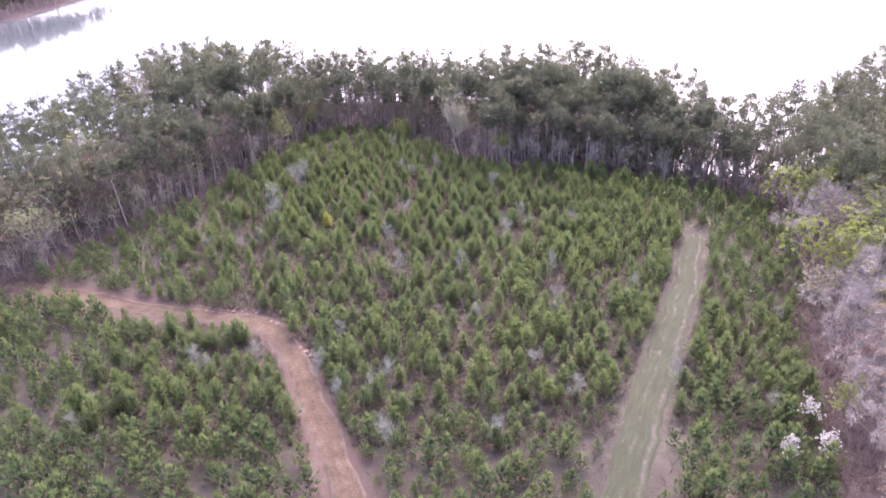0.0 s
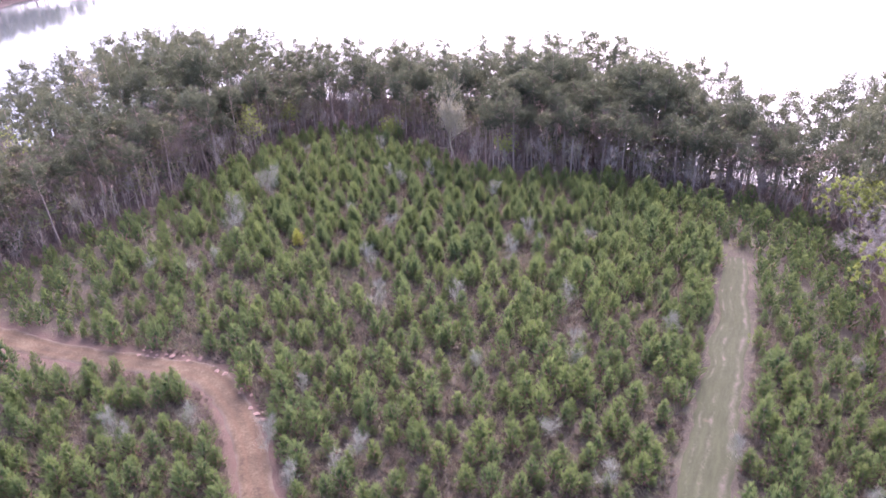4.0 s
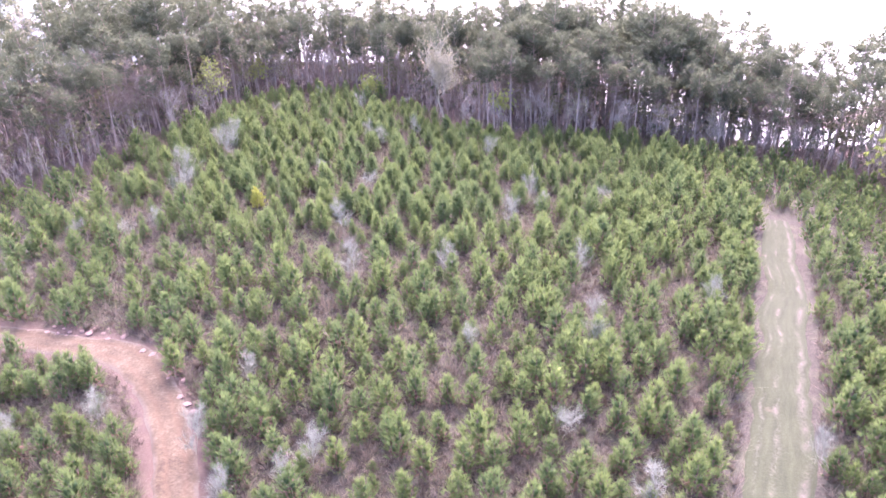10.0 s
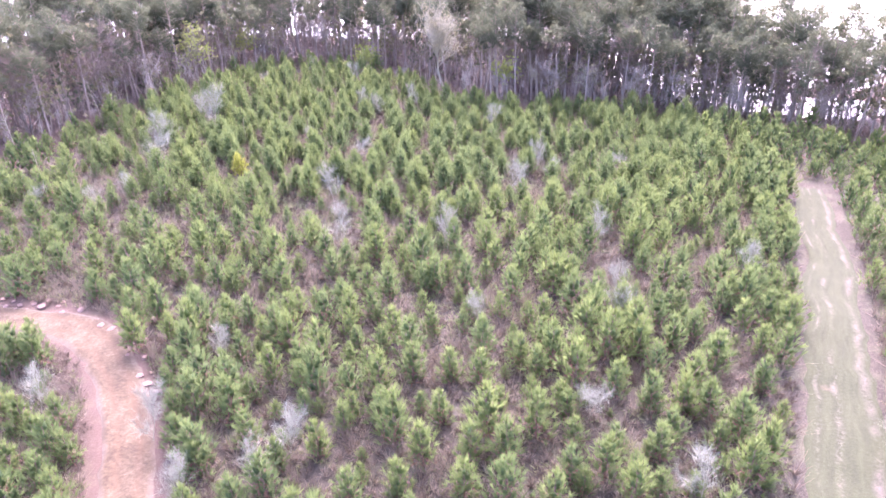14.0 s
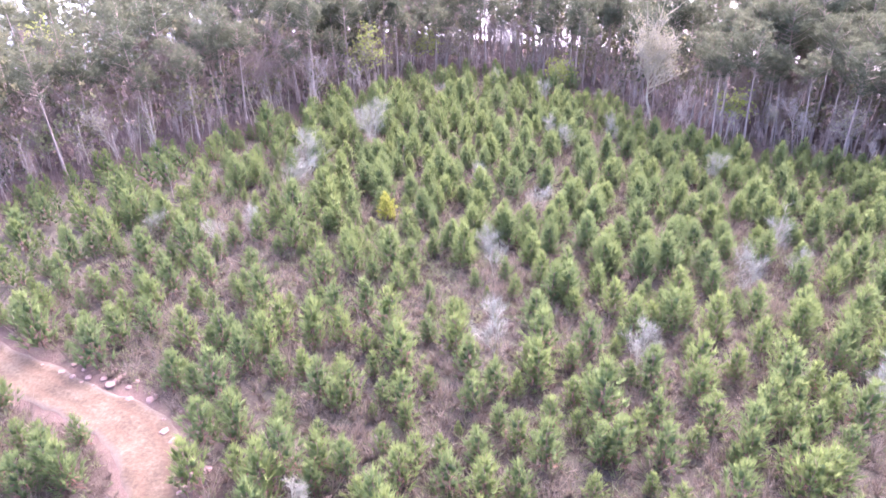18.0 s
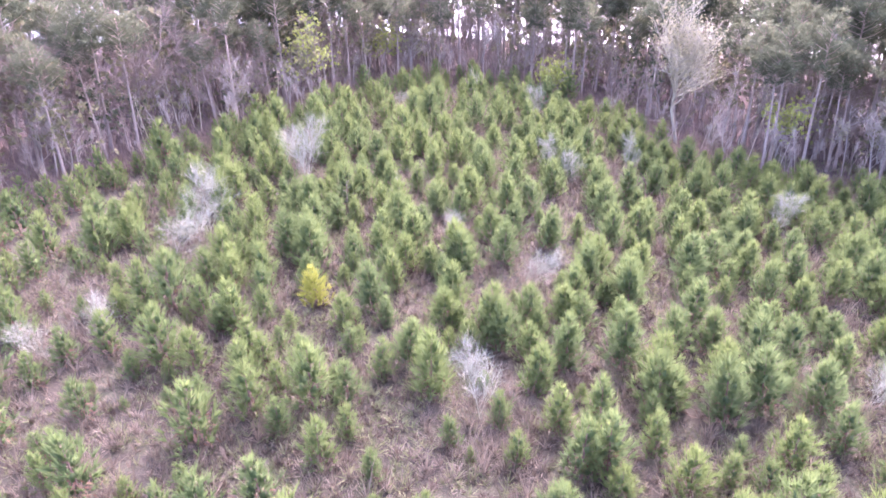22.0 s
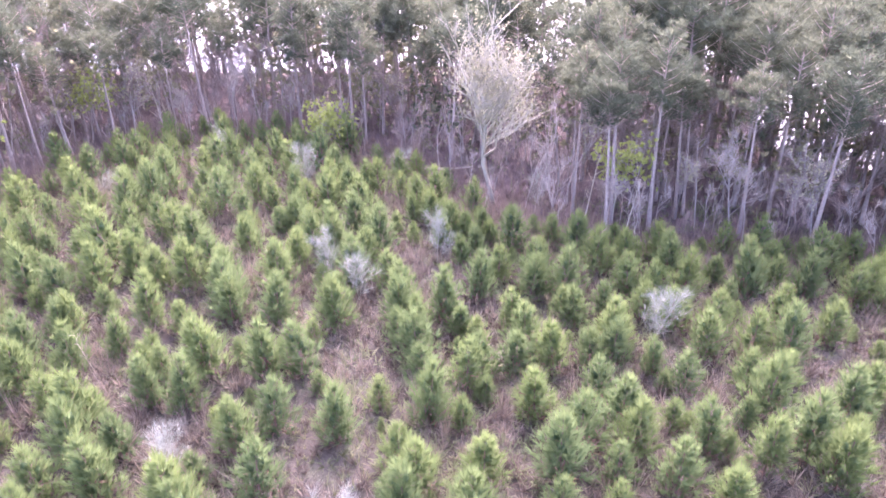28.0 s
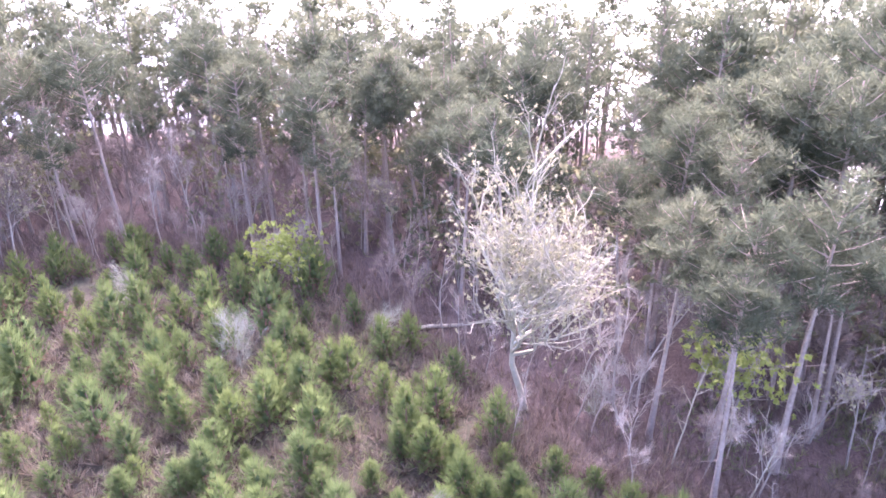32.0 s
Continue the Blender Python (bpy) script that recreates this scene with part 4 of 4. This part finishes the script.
STAND_OUT = [(8.2, 151.5), (18.9, 152.2), (23, 149.4), (-34.3, 172.9), (-62.1, 119.2), (-10.2, 173.3), (-11.5, 174.5), (29, 149.5)]
OLD = wood_spots()
OLD = np.concatenate([STAND_OUT, OLD[[min(math.hypot(q[0] - a[0], q[1] - a[1]) for a in STAND_OUT) > 2.6 for q in OLD]]])


def build_old():
    x, y = OLD[:, 0], OLD[:, 1]
    r = np.random.default_rng(33)
    e = near_line(x, y, EDGE_LINE)
    order = np.hypot((x + 8) / 1.7, (y - 150)) + 0.6 * e
    idx = np.argsort(order)
    near, mid, far = idx[:120], idx[120:270], idx[270:]
    s = r.uniform(0.74, 1.14, len(x))
    s = np.where(x > 45, s * 0.9, s) * np.where((x < -45) & (y > 165), 1.1, np.where((np.abs(x) < 60) & (e < 14), 0.86, 0.92))
    s = s * (1 + 0.28 * np.clip((x - 2) / 18, 0, 1) * np.clip((e - 3) / 8, 0, 1))
    label = "tall old pine with bare trunk and ragged crown by the field"
    hi, md, lo = [], [], []
    for i in range(8):
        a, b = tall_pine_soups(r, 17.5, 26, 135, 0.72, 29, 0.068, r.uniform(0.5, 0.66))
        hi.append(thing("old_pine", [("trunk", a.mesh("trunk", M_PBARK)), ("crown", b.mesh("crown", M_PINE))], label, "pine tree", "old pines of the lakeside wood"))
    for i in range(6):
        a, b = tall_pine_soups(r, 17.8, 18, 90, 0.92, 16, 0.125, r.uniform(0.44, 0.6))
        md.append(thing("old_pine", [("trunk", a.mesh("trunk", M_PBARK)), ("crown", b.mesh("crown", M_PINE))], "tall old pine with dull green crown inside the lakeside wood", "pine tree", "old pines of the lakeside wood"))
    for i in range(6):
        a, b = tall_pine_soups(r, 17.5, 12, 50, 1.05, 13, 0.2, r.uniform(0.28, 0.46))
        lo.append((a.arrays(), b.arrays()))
    for j, i in enumerate(near):
        place(hi[j % 8], [stand(x[i], y[i], r.uniform(0, 360), s[i], r.normal(0, 2.2, 2), 0.1)])
    for j, i in enumerate(mid):
        place(md[j % 6], [stand(x[i], y[i], r.uniform(0, 360), s[i], r.normal(0, 2.0, 2), 0.1)])
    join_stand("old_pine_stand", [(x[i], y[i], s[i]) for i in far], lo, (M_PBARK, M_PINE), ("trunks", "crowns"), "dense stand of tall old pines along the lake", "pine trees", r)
    # the wooded far shores
    tiny = []
    for i in range(4):
        a, b = tall_pine_soups(r, 15.0, 9, 14, 2.2, 7, 0.8, 0.2)
        tiny.append((a.arrays(), b.arrays()))
    f = np.concatenate([scatter((-310, 360), (-215, 505), 5.2, 0.45, r), scatter((65, 440), (255, 500), 6.5, 0.45, r)])
    d = f[:, 1] - np.interp(f[:, 0], *zip(*FAR_SHORE))
    f = f[(d > 0.5) & (d < np.where(f[:, 0] < 0, 95, 14))]
    join_stand("far_wood", [(q[0], q[1], r.uniform(0.8, 1.15)) for q in f], tiny, (M_PBARK, M_PINE), ("trunks", "crowns"), "distant woods on the far shore of the lake", "far woods", r)


build_old()


def build_broadleaved():
    r = np.random.default_rng(55)
    # the great pale tree before the wood
    big = tree_thing("pale_budding_tree", np.random.default_rng(4), 15.2, M_PALE, "large pale-barked tree with cream buds, standing before the dark wood", "tree", "", M_BUD, 0.12, 10, 0.5, (0.8, 0.02, 2), "bud_cover", depth=3, first=0.42, spread=0.5, girth=0.0135, forks=(18, 7, 4), curl=0.18, drop=0.5, taper=0.1)
    place(big, [stand(0.7, 158.6, 215, 1.02)])
    # fresh green trees: x, y, height
    fresh = [(-12.6, 170.5, 5.2), (-70.5, 105.5, 12), (70, 126, 9), (57, 89, 10), (64.7, 93, 10.5), (84, 128, 10), (59, 81.3, 9), (-66, 121, 6), (-37, 174, 7), (10.5, 157.5, 6.5), (74.8, 109, 10), (69.4, 102.6, 10), (-71, 136, 15.5), (-73, 162, 19), (-96, 120, 10), (-41.5, 160.5, 9)]
    for i, (x, y, h) in enumerate(fresh):
        t = tree_thing("leafy_tree", r, h, M_GREY, "broad-leaved tree in fresh yellow-green spring leaf at the wood's edge", "tree", "leafy spring trees", M_SOFT if i in (1, 7) else (M_BUD if i == 13 else M_LEAF), 0.25, 13, 0.55, (0.6, 0.02, 2), depth=3, first=0.3, spread=0.75, girth=0.012, forks=(8, 4, 3))
        place(t, [stand(x, y, r.uniform(0, 360))])
    # bare grey trees along the east side and in the wood's edge
    bare = [(49, 75, 8), (53, 79, 8.5), (45, 61.5, 7), (46, 55, 8), (42.5, 50.5, 7.5), (65, 110, 9), (60, 102, 8), (75, 120, 9), (51, 69, 8), (54.5, 87, 7.5), (-23.5, 176.5, 9), (-21.5, 178.5, 10), (-6.3, 175.5, 8.5), (-28.5, 176.5, 6), (8.6, 153.5, 6), (15.3, 156, 8), (12, 158, 9), (5.6, 157.6, 9.5), (7, 159, 10), (3.7, 156.2, 5), (-55, 133, 8), (-60, 125, 7), (-46, 150, 8), (18, 152, 8), (24, 151, 7), (30, 148.5, 8), (38, 145, 7.5), (44, 142, 7), (54, 136, 7), (62, 128, 8), (-33, 175, 8), (47, 47, 8)]
    for i, (x, y, h) in enumerate(bare):
        rusty = i in (2, 3, 4, 8, 31)
        pale = 10 <= i < 20
        t = tree_thing("bare_tree", r, h, M_GREY, "bare pale-grey tree with fine twigs at the wood's edge" if not rusty else "grey tree with rust-coloured buds beside the young pines", "tree", "bare trees of the wood's edge", M_RUST if rusty else (M_BUD if i % 3 == 0 else None), 0.22, 2, 0.25, (0.7, 0.022, 5), "bud_cover", depth=3, first=0.45 if pale else 0.35, spread=0.5 if pale else 0.6, girth=0.008 if pale else 0.011, forks=(6, 3, 2) if pale else (7, 4, 3), drop=0.42 if pale else 0.6)
        place(t, [stand(x, y, r.uniform(0, 360), 1.0, r.normal(0, 5, 2))])
    # the mixed wood east of the young pines
    mixed = []
    for i in range(9):
        leaf = (M_HAZE, M_RUST, M_LEAF, M_BUD, M_HAZE, M_LEAF, M_RUST, M_HAZE, M_DULL)[i]
        text = {M_HAZE: "bare grey tree with a haze of fine twigs beside the field", M_RUST: "grey tree with rust-coloured buds beside the young pines", M_LEAF: "tree in fresh yellow-green leaf beside the young pines", M_BUD: "grey tree with pale cream buds beside the young pines", M_DULL: "dull green leafy tree beside the young pines"}[leaf]
        leafy = leaf in (M_LEAF, M_DULL, M_BUD)
        mixed.append(tree_thing("mixed_wood_tree", r, 9.0, M_GREY, text, "tree", "trees of the mixed wood", leaf, 0.36 if leafy else (0.32 if leaf == M_RUST else 0.75), 21 if leafy else 13, 0.65 if leafy else 0.4, (0.8, 0.05, 3), "foliage" if leafy else "twig_haze", 0.5 if leafy else (0.3 if leaf == M_RUST else 0.08), depth=3, first=0.3, spread=0.75, girth=0.010, forks=(6, 3, 2)))
    # the trees next to the field: x, y, kind, size
    front = [(57, 95, 2, 1.05), (62, 99, 5, 1.1), (64, 91, 2, 1.1), (69, 97, 5, 1.15), (66, 122, 2, 1.0), (74, 124, 5, 1.1), (62, 108, 7, 0.95), (67, 106, 3, 0.9), (70, 112, 0, 1.1), (76, 112, 2, 1.0), (55, 88, 3, 0.75), (54, 82, 0, 1.0), (59, 84, 4, 1.1), (53, 76, 7, 0.95), (57, 78, 3, 0.9), (62, 80, 4, 1.1), (50, 67, 1, 0.9), (54, 70, 6, 0.95), (47.5, 63, 5, 0.55), (46, 56, 4, 0.85), (50, 60, 0, 0.9), (45, 49, 3, 0.7), (49, 52, 6, 0.8), (54, 63, 8, 0.9), (49.5, 66, 0, 0.8), (52, 62, 4, 0.75), (48, 60, 1, 0.7), (53.5, 70.5, 7, 0.85), (56, 74, 6, 0.8), (47, 54.5, 7, 0.7), (50, 57, 3, 0.7), (57.5, 72, 1, 0.9), (59, 80, 0, 0.85), (45.5, 50.5, 6, 0.7), (58.5, 64.5, 4, 0.9), (60, 70, 5, 0.8)]
    p = np.concatenate([scatter((40, 44), (96, 130), 4.4, 0.45, r), scatter((36, 4), (80, 42), 8.0, 0.45, r)])
    e = near_line(p[:, 0], p[:, 1], EDGE_LINE)
    p = p[~inside(p[:, 0], p[:, 1], FIELD) & (e > 3) & (e < 28)]
    p = p[[min(math.hypot(q[0] - a[0] + 5, q[1] - a[1] + 4) for a in front) > 3.2 for q in p]]
    for x, y, i, g in front:
        place(mixed[i], [stand(x - 5.0, y - 4, r.uniform(0, 360), g * 1.25)])
    for j, (x, y) in enumerate(p):
        kinds = (2, 5, 2, 5, 0, 3, 8, 5) if y > 90 else ((0, 4, 3, 4, 7, 0, 2, 4) if y > 72 else (1, 6, 0, 4, 1, 3, 8, 4))
        place(mixed[kinds[int(r.integers(8))]], [stand(x, y, r.uniform(0, 360), r.uniform(0.75, 1.2))])
    # white blossom on two shrubs by the east side
    for x, y in BLOSSOM:
        t = tree_thing("blossoming_shrub", r, 3.9, M_GREY, "shrub covered in white blossom among the young pines", "shrub", "blossoming shrubs", M_BLOSSOM, 0.24, 6, 0.15, (0.3, 0.015, 2), "blossom", depth=2, first=0.4, spread=0.7, girth=0.012, forks=(8, 5))
        place(t, [stand(x, y, r.uniform(0, 360))])
    # bare bushes in the field
    protos = [tree_thing("bare_bush", r, 3.8, M_WHITE, "bare grey bush with a haze of twigs among the young pines", "bush", "bare bushes in the field", None, twig=(0.65, 0.014, 5), depth=2, first=0.06, spread=0.42, girth=0.006, forks=(14, 5), curl=0.14, drop=0.55) for _ in range(5)]
    for j, (x, y) in enumerate(FIX_BARE):
        place(protos[j % 5], [stand(x, y, r.uniform(0, 360), r.uniform(0.8, 1.15), r.normal(0, 4, 2))])
    for j, (x, y, g) in enumerate(LARGE_BARE):
        place(protos[j % 5], [stand(x, y, r.uniform(0, 360), g)])
    # saplings and dead stems along the edge of the wood
    sap = [tree_thing("bare_sapling", r, 5.0, (M_MAUVE, M_GREY)[i % 2], "slender bare sapling in the brush before the wood", "sapling", "bare saplings along the wood", None, twig=(0.5, 0.02, 5), depth=2, first=0.3, spread=0.5, girth=0.008, forks=(6, 3), drop=0.45) for i in range(8)]
    snag = []
    for i in range(5):
        w, ends, ways = branching(r, 6.0, depth=1, first=0.35, spread=0.8, girth=0.0085, forks=(8,), curl=0.07, drop=0.2)
        snag.append(thing("dead_snag", [("trunk", w.mesh("trunk", (M_PALE, M_GREY)[i % 3 > 0])), ("twig_crown", twigs(r, ends, ways, 0.3, 0.02, 2).mesh("twig_crown", M_GREY))], "dead pale tree stem with broken stubs", "dead tree", "dead stems along the wood"))
    k = 0
    for i in range(0, len(EDGE_LINE) - 12, 1):
        q, t = EDGE_LINE[i], unit(EDGE_LINE[i + 1] - EDGE_LINE[i])
        if q[0] < -82 or q[1] < 45:
            continue
        out = np.array([-t[1], t[0]])
        for _ in range(2 if q[1] > 95 else 1):
            if k >= 260:
                break
            o = q + out * r.uniform(-2.0, 5.0) + t * r.uniform(-1, 1)
            kind = snag[k % 5] if r.uniform() < 0.25 else sap[k % 8]
            place(kind, [stand(o[0], o[1], r.uniform(0, 360), r.uniform(0.6, 1.35), r.normal(0, 6, 2))])
            k += 1
    for x, y, s in ((12.3, 124.4, 0.75), (-61.5, 113.5, 1.2), (-55, 126, 1.0), (9.4, 151.0, 0.9), (-48, 118, 0.7), (-23.5, 136.5, 0.5), (-27, 132.5, 0.5)):
        place(snag[k % 5], [stand(x, y, r.uniform(0, 360), s, (0, 4))])
        k += 1
    # green undergrowth between the trunks
    under = [tree_thing("understory_tree", r, 6.5, M_GREY, "dull green understory tree between the pine trunks", "tree", "understory trees", (M_DULL, M_DULL, M_PINE)[i % 3], 0.34, 7, 0.75, None, depth=2, first=0.12, spread=0.75, girth=0.009, forks=(7, 2), drop=0.5) for i in range(7)]
    gaunt = [tree_thing("bare_understory_tree", r, 7.0, M_MAUVE, "leafless mauve-grey understory tree in the pine wood", "tree", "leafless understory trees", None, twig=(0.9, 0.03, 7), depth=2, first=0.2, spread=0.6, girth=0.007, forks=(8, 3), drop=0.45) for _ in range(4)]
    p = scatter((-82, 96), (66, 205), 2.6, 0.45, r)
    e = near_line(p[:, 0], p[:, 1], EDGE_LINE)
    p = p[~inside(p[:, 0], p[:, 1], FIELD) & (e > np.where(p[:, 0] < -38, 1.0, 2.5)) & (e < np.where(p[:, 0] < -42, 15, 30)) & (np.interp(p[:, 0], *zip(*SHORE)) - p[:, 1] > 5) & (np.hypot(p[:, 0] - 2, p[:, 1] - 158) > 6.5) & ~((p[:, 0] > 2) & (p[:, 0] < 34) & (e < 5.5))]
    e = near_line(p[:, 0], p[:, 1], EDGE_LINE)
    for j, i in enumerate(np.argsort(e + r.uniform(0, 26, len(p)))[:500]):
        x, y = p[i]
        big = r.uniform(0.65, 1.5) * (1.25 if x < -38 or x > 26 else 1.0) * (0.8 if e[i] < 4 else 1.2)
        place(gaunt[j % 4] if r.uniform() < 0.45 else under[j % 7], [stand(x, y, r.uniform(0, 360), big, r.normal(0, 4, 2))])
    # leafy growth along the lake
    shore = [tree_thing("lakeside_tree", r, 6.5, M_GREY, "dull green leafy tree on the bank of the lake", "tree", "lakeside trees", M_DULL, 0.34, 7, 0.75, None, depth=2, first=0.12, spread=0.75, girth=0.009, forks=(7, 2), drop=0.5) for _ in range(3)]
    for j in range(62):
        x = -46 + 106 * (j + r.uniform(0, 1)) / 62 if j > 26 else -44 + 46 * (j + r.uniform(0, 1)) / 27
        y = float(np.interp(x, *zip(*SHORE))) - r.uniform(4, 13)
        place(shore[j % 3], [stand(x, y, r.uniform(0, 360), r.uniform(1.2, 1.9))])
    return k


build_broadleaved()


def build_logs():
    r = np.random.default_rng(77)
    for x, y, turn, length in ((-2.4, 167.2, 15, 5.0), (28.5, 146, 165, 6.0), (-44, 147, 60, 5)):
        s = Soup()
        a = np.linspace(0, 1, 6)
        c, d = math.cos(radians(turn)), math.sin(radians(turn))
        px, py = x + (a - 0.5) * length * c, y + (a - 0.5) * length * d
        tube(s, np.c_[px, py, height(px, py) + 0.14 + 0.03 * np.sin(a * 7)], 0.15 - 0.07 * a, 7)
        for _ in range(4):
            i = r.integers(1, 5)
            p = np.array([px[i], py[i], float(height(px[i], py[i])) + 0.18])
            tube(s, [p, p + r.normal(0, 0.35, 3) + [0, 0, 0.4]], [0.03, 0.01], 3)
        tagged(new("fallen_log", s.mesh("fallen_log", M_PALE)), "weathered pale fallen trunk lying in the brush", "log", "fallen logs")


build_logs()


def build_clods():
    """Lumps of washed-out clay on the outside of the red road's bend."""
    r = np.random.default_rng(88)
    kinds = []
    for _ in range(5):
        bm = bmesh.new()
        bmesh.ops.create_icosphere(bm, subdivisions=1, radius=0.22)
        for v in bm.verts:
            v.co = Vector((v.co.x * r.uniform(0.8, 1.7), v.co.y * r.uniform(0.8, 1.5), v.co.z * r.uniform(0.5, 1.0)))
        me = bpy.data.meshes.new("clay_clod")
        bm.to_mesh(me)
        bm.free()
        me.materials.append(M_CLOD)
        kinds.append(me)
    for j in range(46):
        i = int(np.argmin(np.hypot(RED_LINE[:, 0] + 27, RED_LINE[:, 1] - 86))) + int(r.integers(-9, 14))
        t = unit(RED_LINE[i + 1] - RED_LINE[i - 1])
        o = RED_LINE[i] + np.array([t[1], -t[0]]) * r.uniform(1.0, 3.2)
        ob = new("clay_clod", kinds[j % 5])
        ob.matrix_world = stand(o[0], o[1], r.uniform(0, 360), r.uniform(0.5, 1.5), (0, 0), 0.02)
        tagged(ob, "lump of washed-out pale red clay beside the road bend", "clay lump", "clay lumps at the road bend")


build_clods()


def build_brush():
    """Dry weeds, brambles and grass that cover the floor of the field and the wood's edge."""
    r = np.random.default_rng(99)
    dry, weed = Soup(), Soup()
    for lo, hi, step, k, ln, wd in (((-34, 104), (26, 160), 0.42, 9, 0.85, 0.045), ((-52, 60), (46, 180), 0.62, 7, 0.75, 0.055), ((-85, 46), (66, 180), 1.1, 6, 0.8, 0.085)):
        p = scatter(lo, hi, step, 0.5, r)
        if step > 0.5:
            p = p[~((p[:, 0] > -34) & (p[:, 0] < 26) & (p[:, 1] > 104) & (p[:, 1] < 160))]
        if step > 1:
            p = p[~((p[:, 0] > -52) & (p[:, 0] < 46) & (p[:, 1] > 60))]
        x, y = p[:, 0], p[:, 1]
        ok = (near_line(x, y, RED_LINE) > 2.3) & (near_line(x, y, GRASS_LINE) > 2.8)
        f = inside(x, y, FIELD)
        e = near_line(x, y, EDGE_LINE)
        ok &= f | (e < 9)
        ok &= r.uniform(0, 1, len(p)) < 0.25 + 0.8 * np.clip(0.55 + 1.3 * waves(x * 3.1, y * 3.1 + 3), 0, 1)
        x, y, e = x[ok], y[ok], e[ok]
        c = np.c_[x, y, height(x, y) - 0.03]
        g = (waves(x * 1.2 + 40, y * 1.2) + r.normal(0, 0.35, len(x)) > -0.2) & (e > 3)
        up = np.tile([0, 0, 1.0], (len(x), 1))
        tall = ln * (0.35 + 0.7 * r.uniform(0, 1, len(x)) + 0.75 * np.clip(waves(x * 2.7, y * 2.7 + 11), 0, 1)) * np.where(e < 4, 1.5, 1)
        shade = np.clip(0.45 + 0.5 * waves(x * 2.1 + 7, y * 2.1) + r.normal(0, 0.22, len(x)), 0, 1)
        spikes(dry, r, c[~g], up[~g], tall[~g], wd, k, 0.55, shade[~g])
        spikes(weed, r, c[g], up[g], tall[g] * 0.8, wd * 1.3, k, 0.6, r.uniform(0, 1, g.sum()))
    # tall clumps of last year's weeds and twiggy bushlets, some dark and some pale
    p = scatter((-46, 60), (40, 170), 0.62, 0.5, r)
    x, y = p[:, 0], p[:, 1]
    p = p[inside(x, y, FIELD) & (near_line(x, y, RED_LINE) > 2.3) & (near_line(x, y, GRASS_LINE) > 2.8) & (waves(x * 1.3, y * 1.3 + 21) + r.normal(0, 0.5, len(x)) > -0.75)]
    x, y = p[:, 0], p[:, 1]
    drift = waves(x * 2.6 + 17, y * 2.6)
    pale = np.clip(0.5 + 0.75 * drift + r.normal(0, 0.4, len(p)), -0.3, 1.15)
    big = r.uniform(0.35, 0.85, len(p))
    tufts(dry, r, np.c_[p, height(x, y) + 0.12], big, 13, 0.075, pale, 0.6, 0.8)
    some = r.uniform(0, 1, len(p)) < 0.4
    spikes(dry, r, np.c_[p, height(x, y) - 0.03][some], np.tile([0, 0, 1.0], (some.sum(), 1)), r.uniform(0.6, 1.35, some.sum()), 0.05, 9, 0.4, np.clip(pale[some] + 0.25, 0, 1.2))
    # drifts of tall mauve twigs
    high = (drift + r.normal(0, 0.25, len(p)) > 0.0) & (r.uniform(0, 1, len(p)) < 0.6)
    spikes(dry, r, np.c_[p, height(x, y) - 0.03][high], np.tile([0, 0, 1.0], (high.sum(), 1)), r.uniform(1.1, 2.0, high.sum()), 0.05, 13, 0.42, r.uniform(0.3, 1.1, high.sum()))
    # low evergreen shrubs and briars among the pines
    p = scatter((-50, 62), (44, 166), 1.1, 0.5, r)
    x, y = p[:, 0], p[:, 1]
    ok = inside(x, y, FIELD) & (near_line(x, y, RED_LINE) > 2.6) & (near_line(x, y, GRASS_LINE) > 3) & (waves(x * 0.9 + 3, y * 0.9) + r.normal(0, 0.4, len(x)) > 0.2)
    x, y = x[ok], y[ok]
    c = np.c_[x, y, height(x, y) + 0.25]
    tone = r.uniform(0, 1, len(x))
    tufts(weed, r, c, r.uniform(0.5, 1.1, len(x)), 15, 0.085, tone, 0.5, 0.6)
    thick = Soup()
    q = np.repeat(EDGE_LINE[(EDGE_LINE[:, 0] > -85) & (EDGE_LINE[:, 1] > 50)], 60, 0)
    q = q + r.normal(0, 2.6, q.shape)
    q = q[r.uniform(0, 1, len(q)) < 0.35 + 0.5 * np.clip(0.5 + waves(q[:, 0] * 1.5, q[:, 1] * 1.5), 0, 1)]
    spikes(thick, r, np.c_[q, height(q[:, 0], q[:, 1]) - 0.03], np.tile([0, 0, 1.0], (len(q), 1)), r.uniform(0.8, 2.2, len(q)), 0.035, 7, 0.38, r.uniform(0, 1, len(q)))
    # leafless undergrowth on the floor of the wood
    p = scatter((-80, 98), (66, 212), 0.9, 0.5, r)
    e = near_line(p[:, 0], p[:, 1], EDGE_LINE)
    p = p[~inside(p[:, 0], p[:, 1], FIELD) & (e < 24) & (np.interp(p[:, 0], *zip(*SHORE)) - p[:, 1] > 3)]
    spikes(thick, r, np.c_[p, height(p[:, 0], p[:, 1]) - 0.03], np.tile([0, 0, 1.0], (len(p), 1)), r.uniform(0.5, 1.6, len(p)), 0.04, 5, 0.45, r.uniform(0, 0.6, len(p)))
    tagged(new("bramble_thicket", thick.mesh("bramble_thicket", M_THICKET)), "mauve leafless thicket of brambles along the wood's edge", "thicket", "", "stuff")
    tagged(new("dead_brush", dry.mesh("dead_brush", M_BRUSH)), "dry mauve and straw-coloured weeds between the young pines", "dry weeds", "", "stuff")
    tagged(new("green_weeds", weed.mesh("green_weeds", M_WEED)), "low green weeds and grass between the young pines", "weeds", "", "stuff")


build_brush()
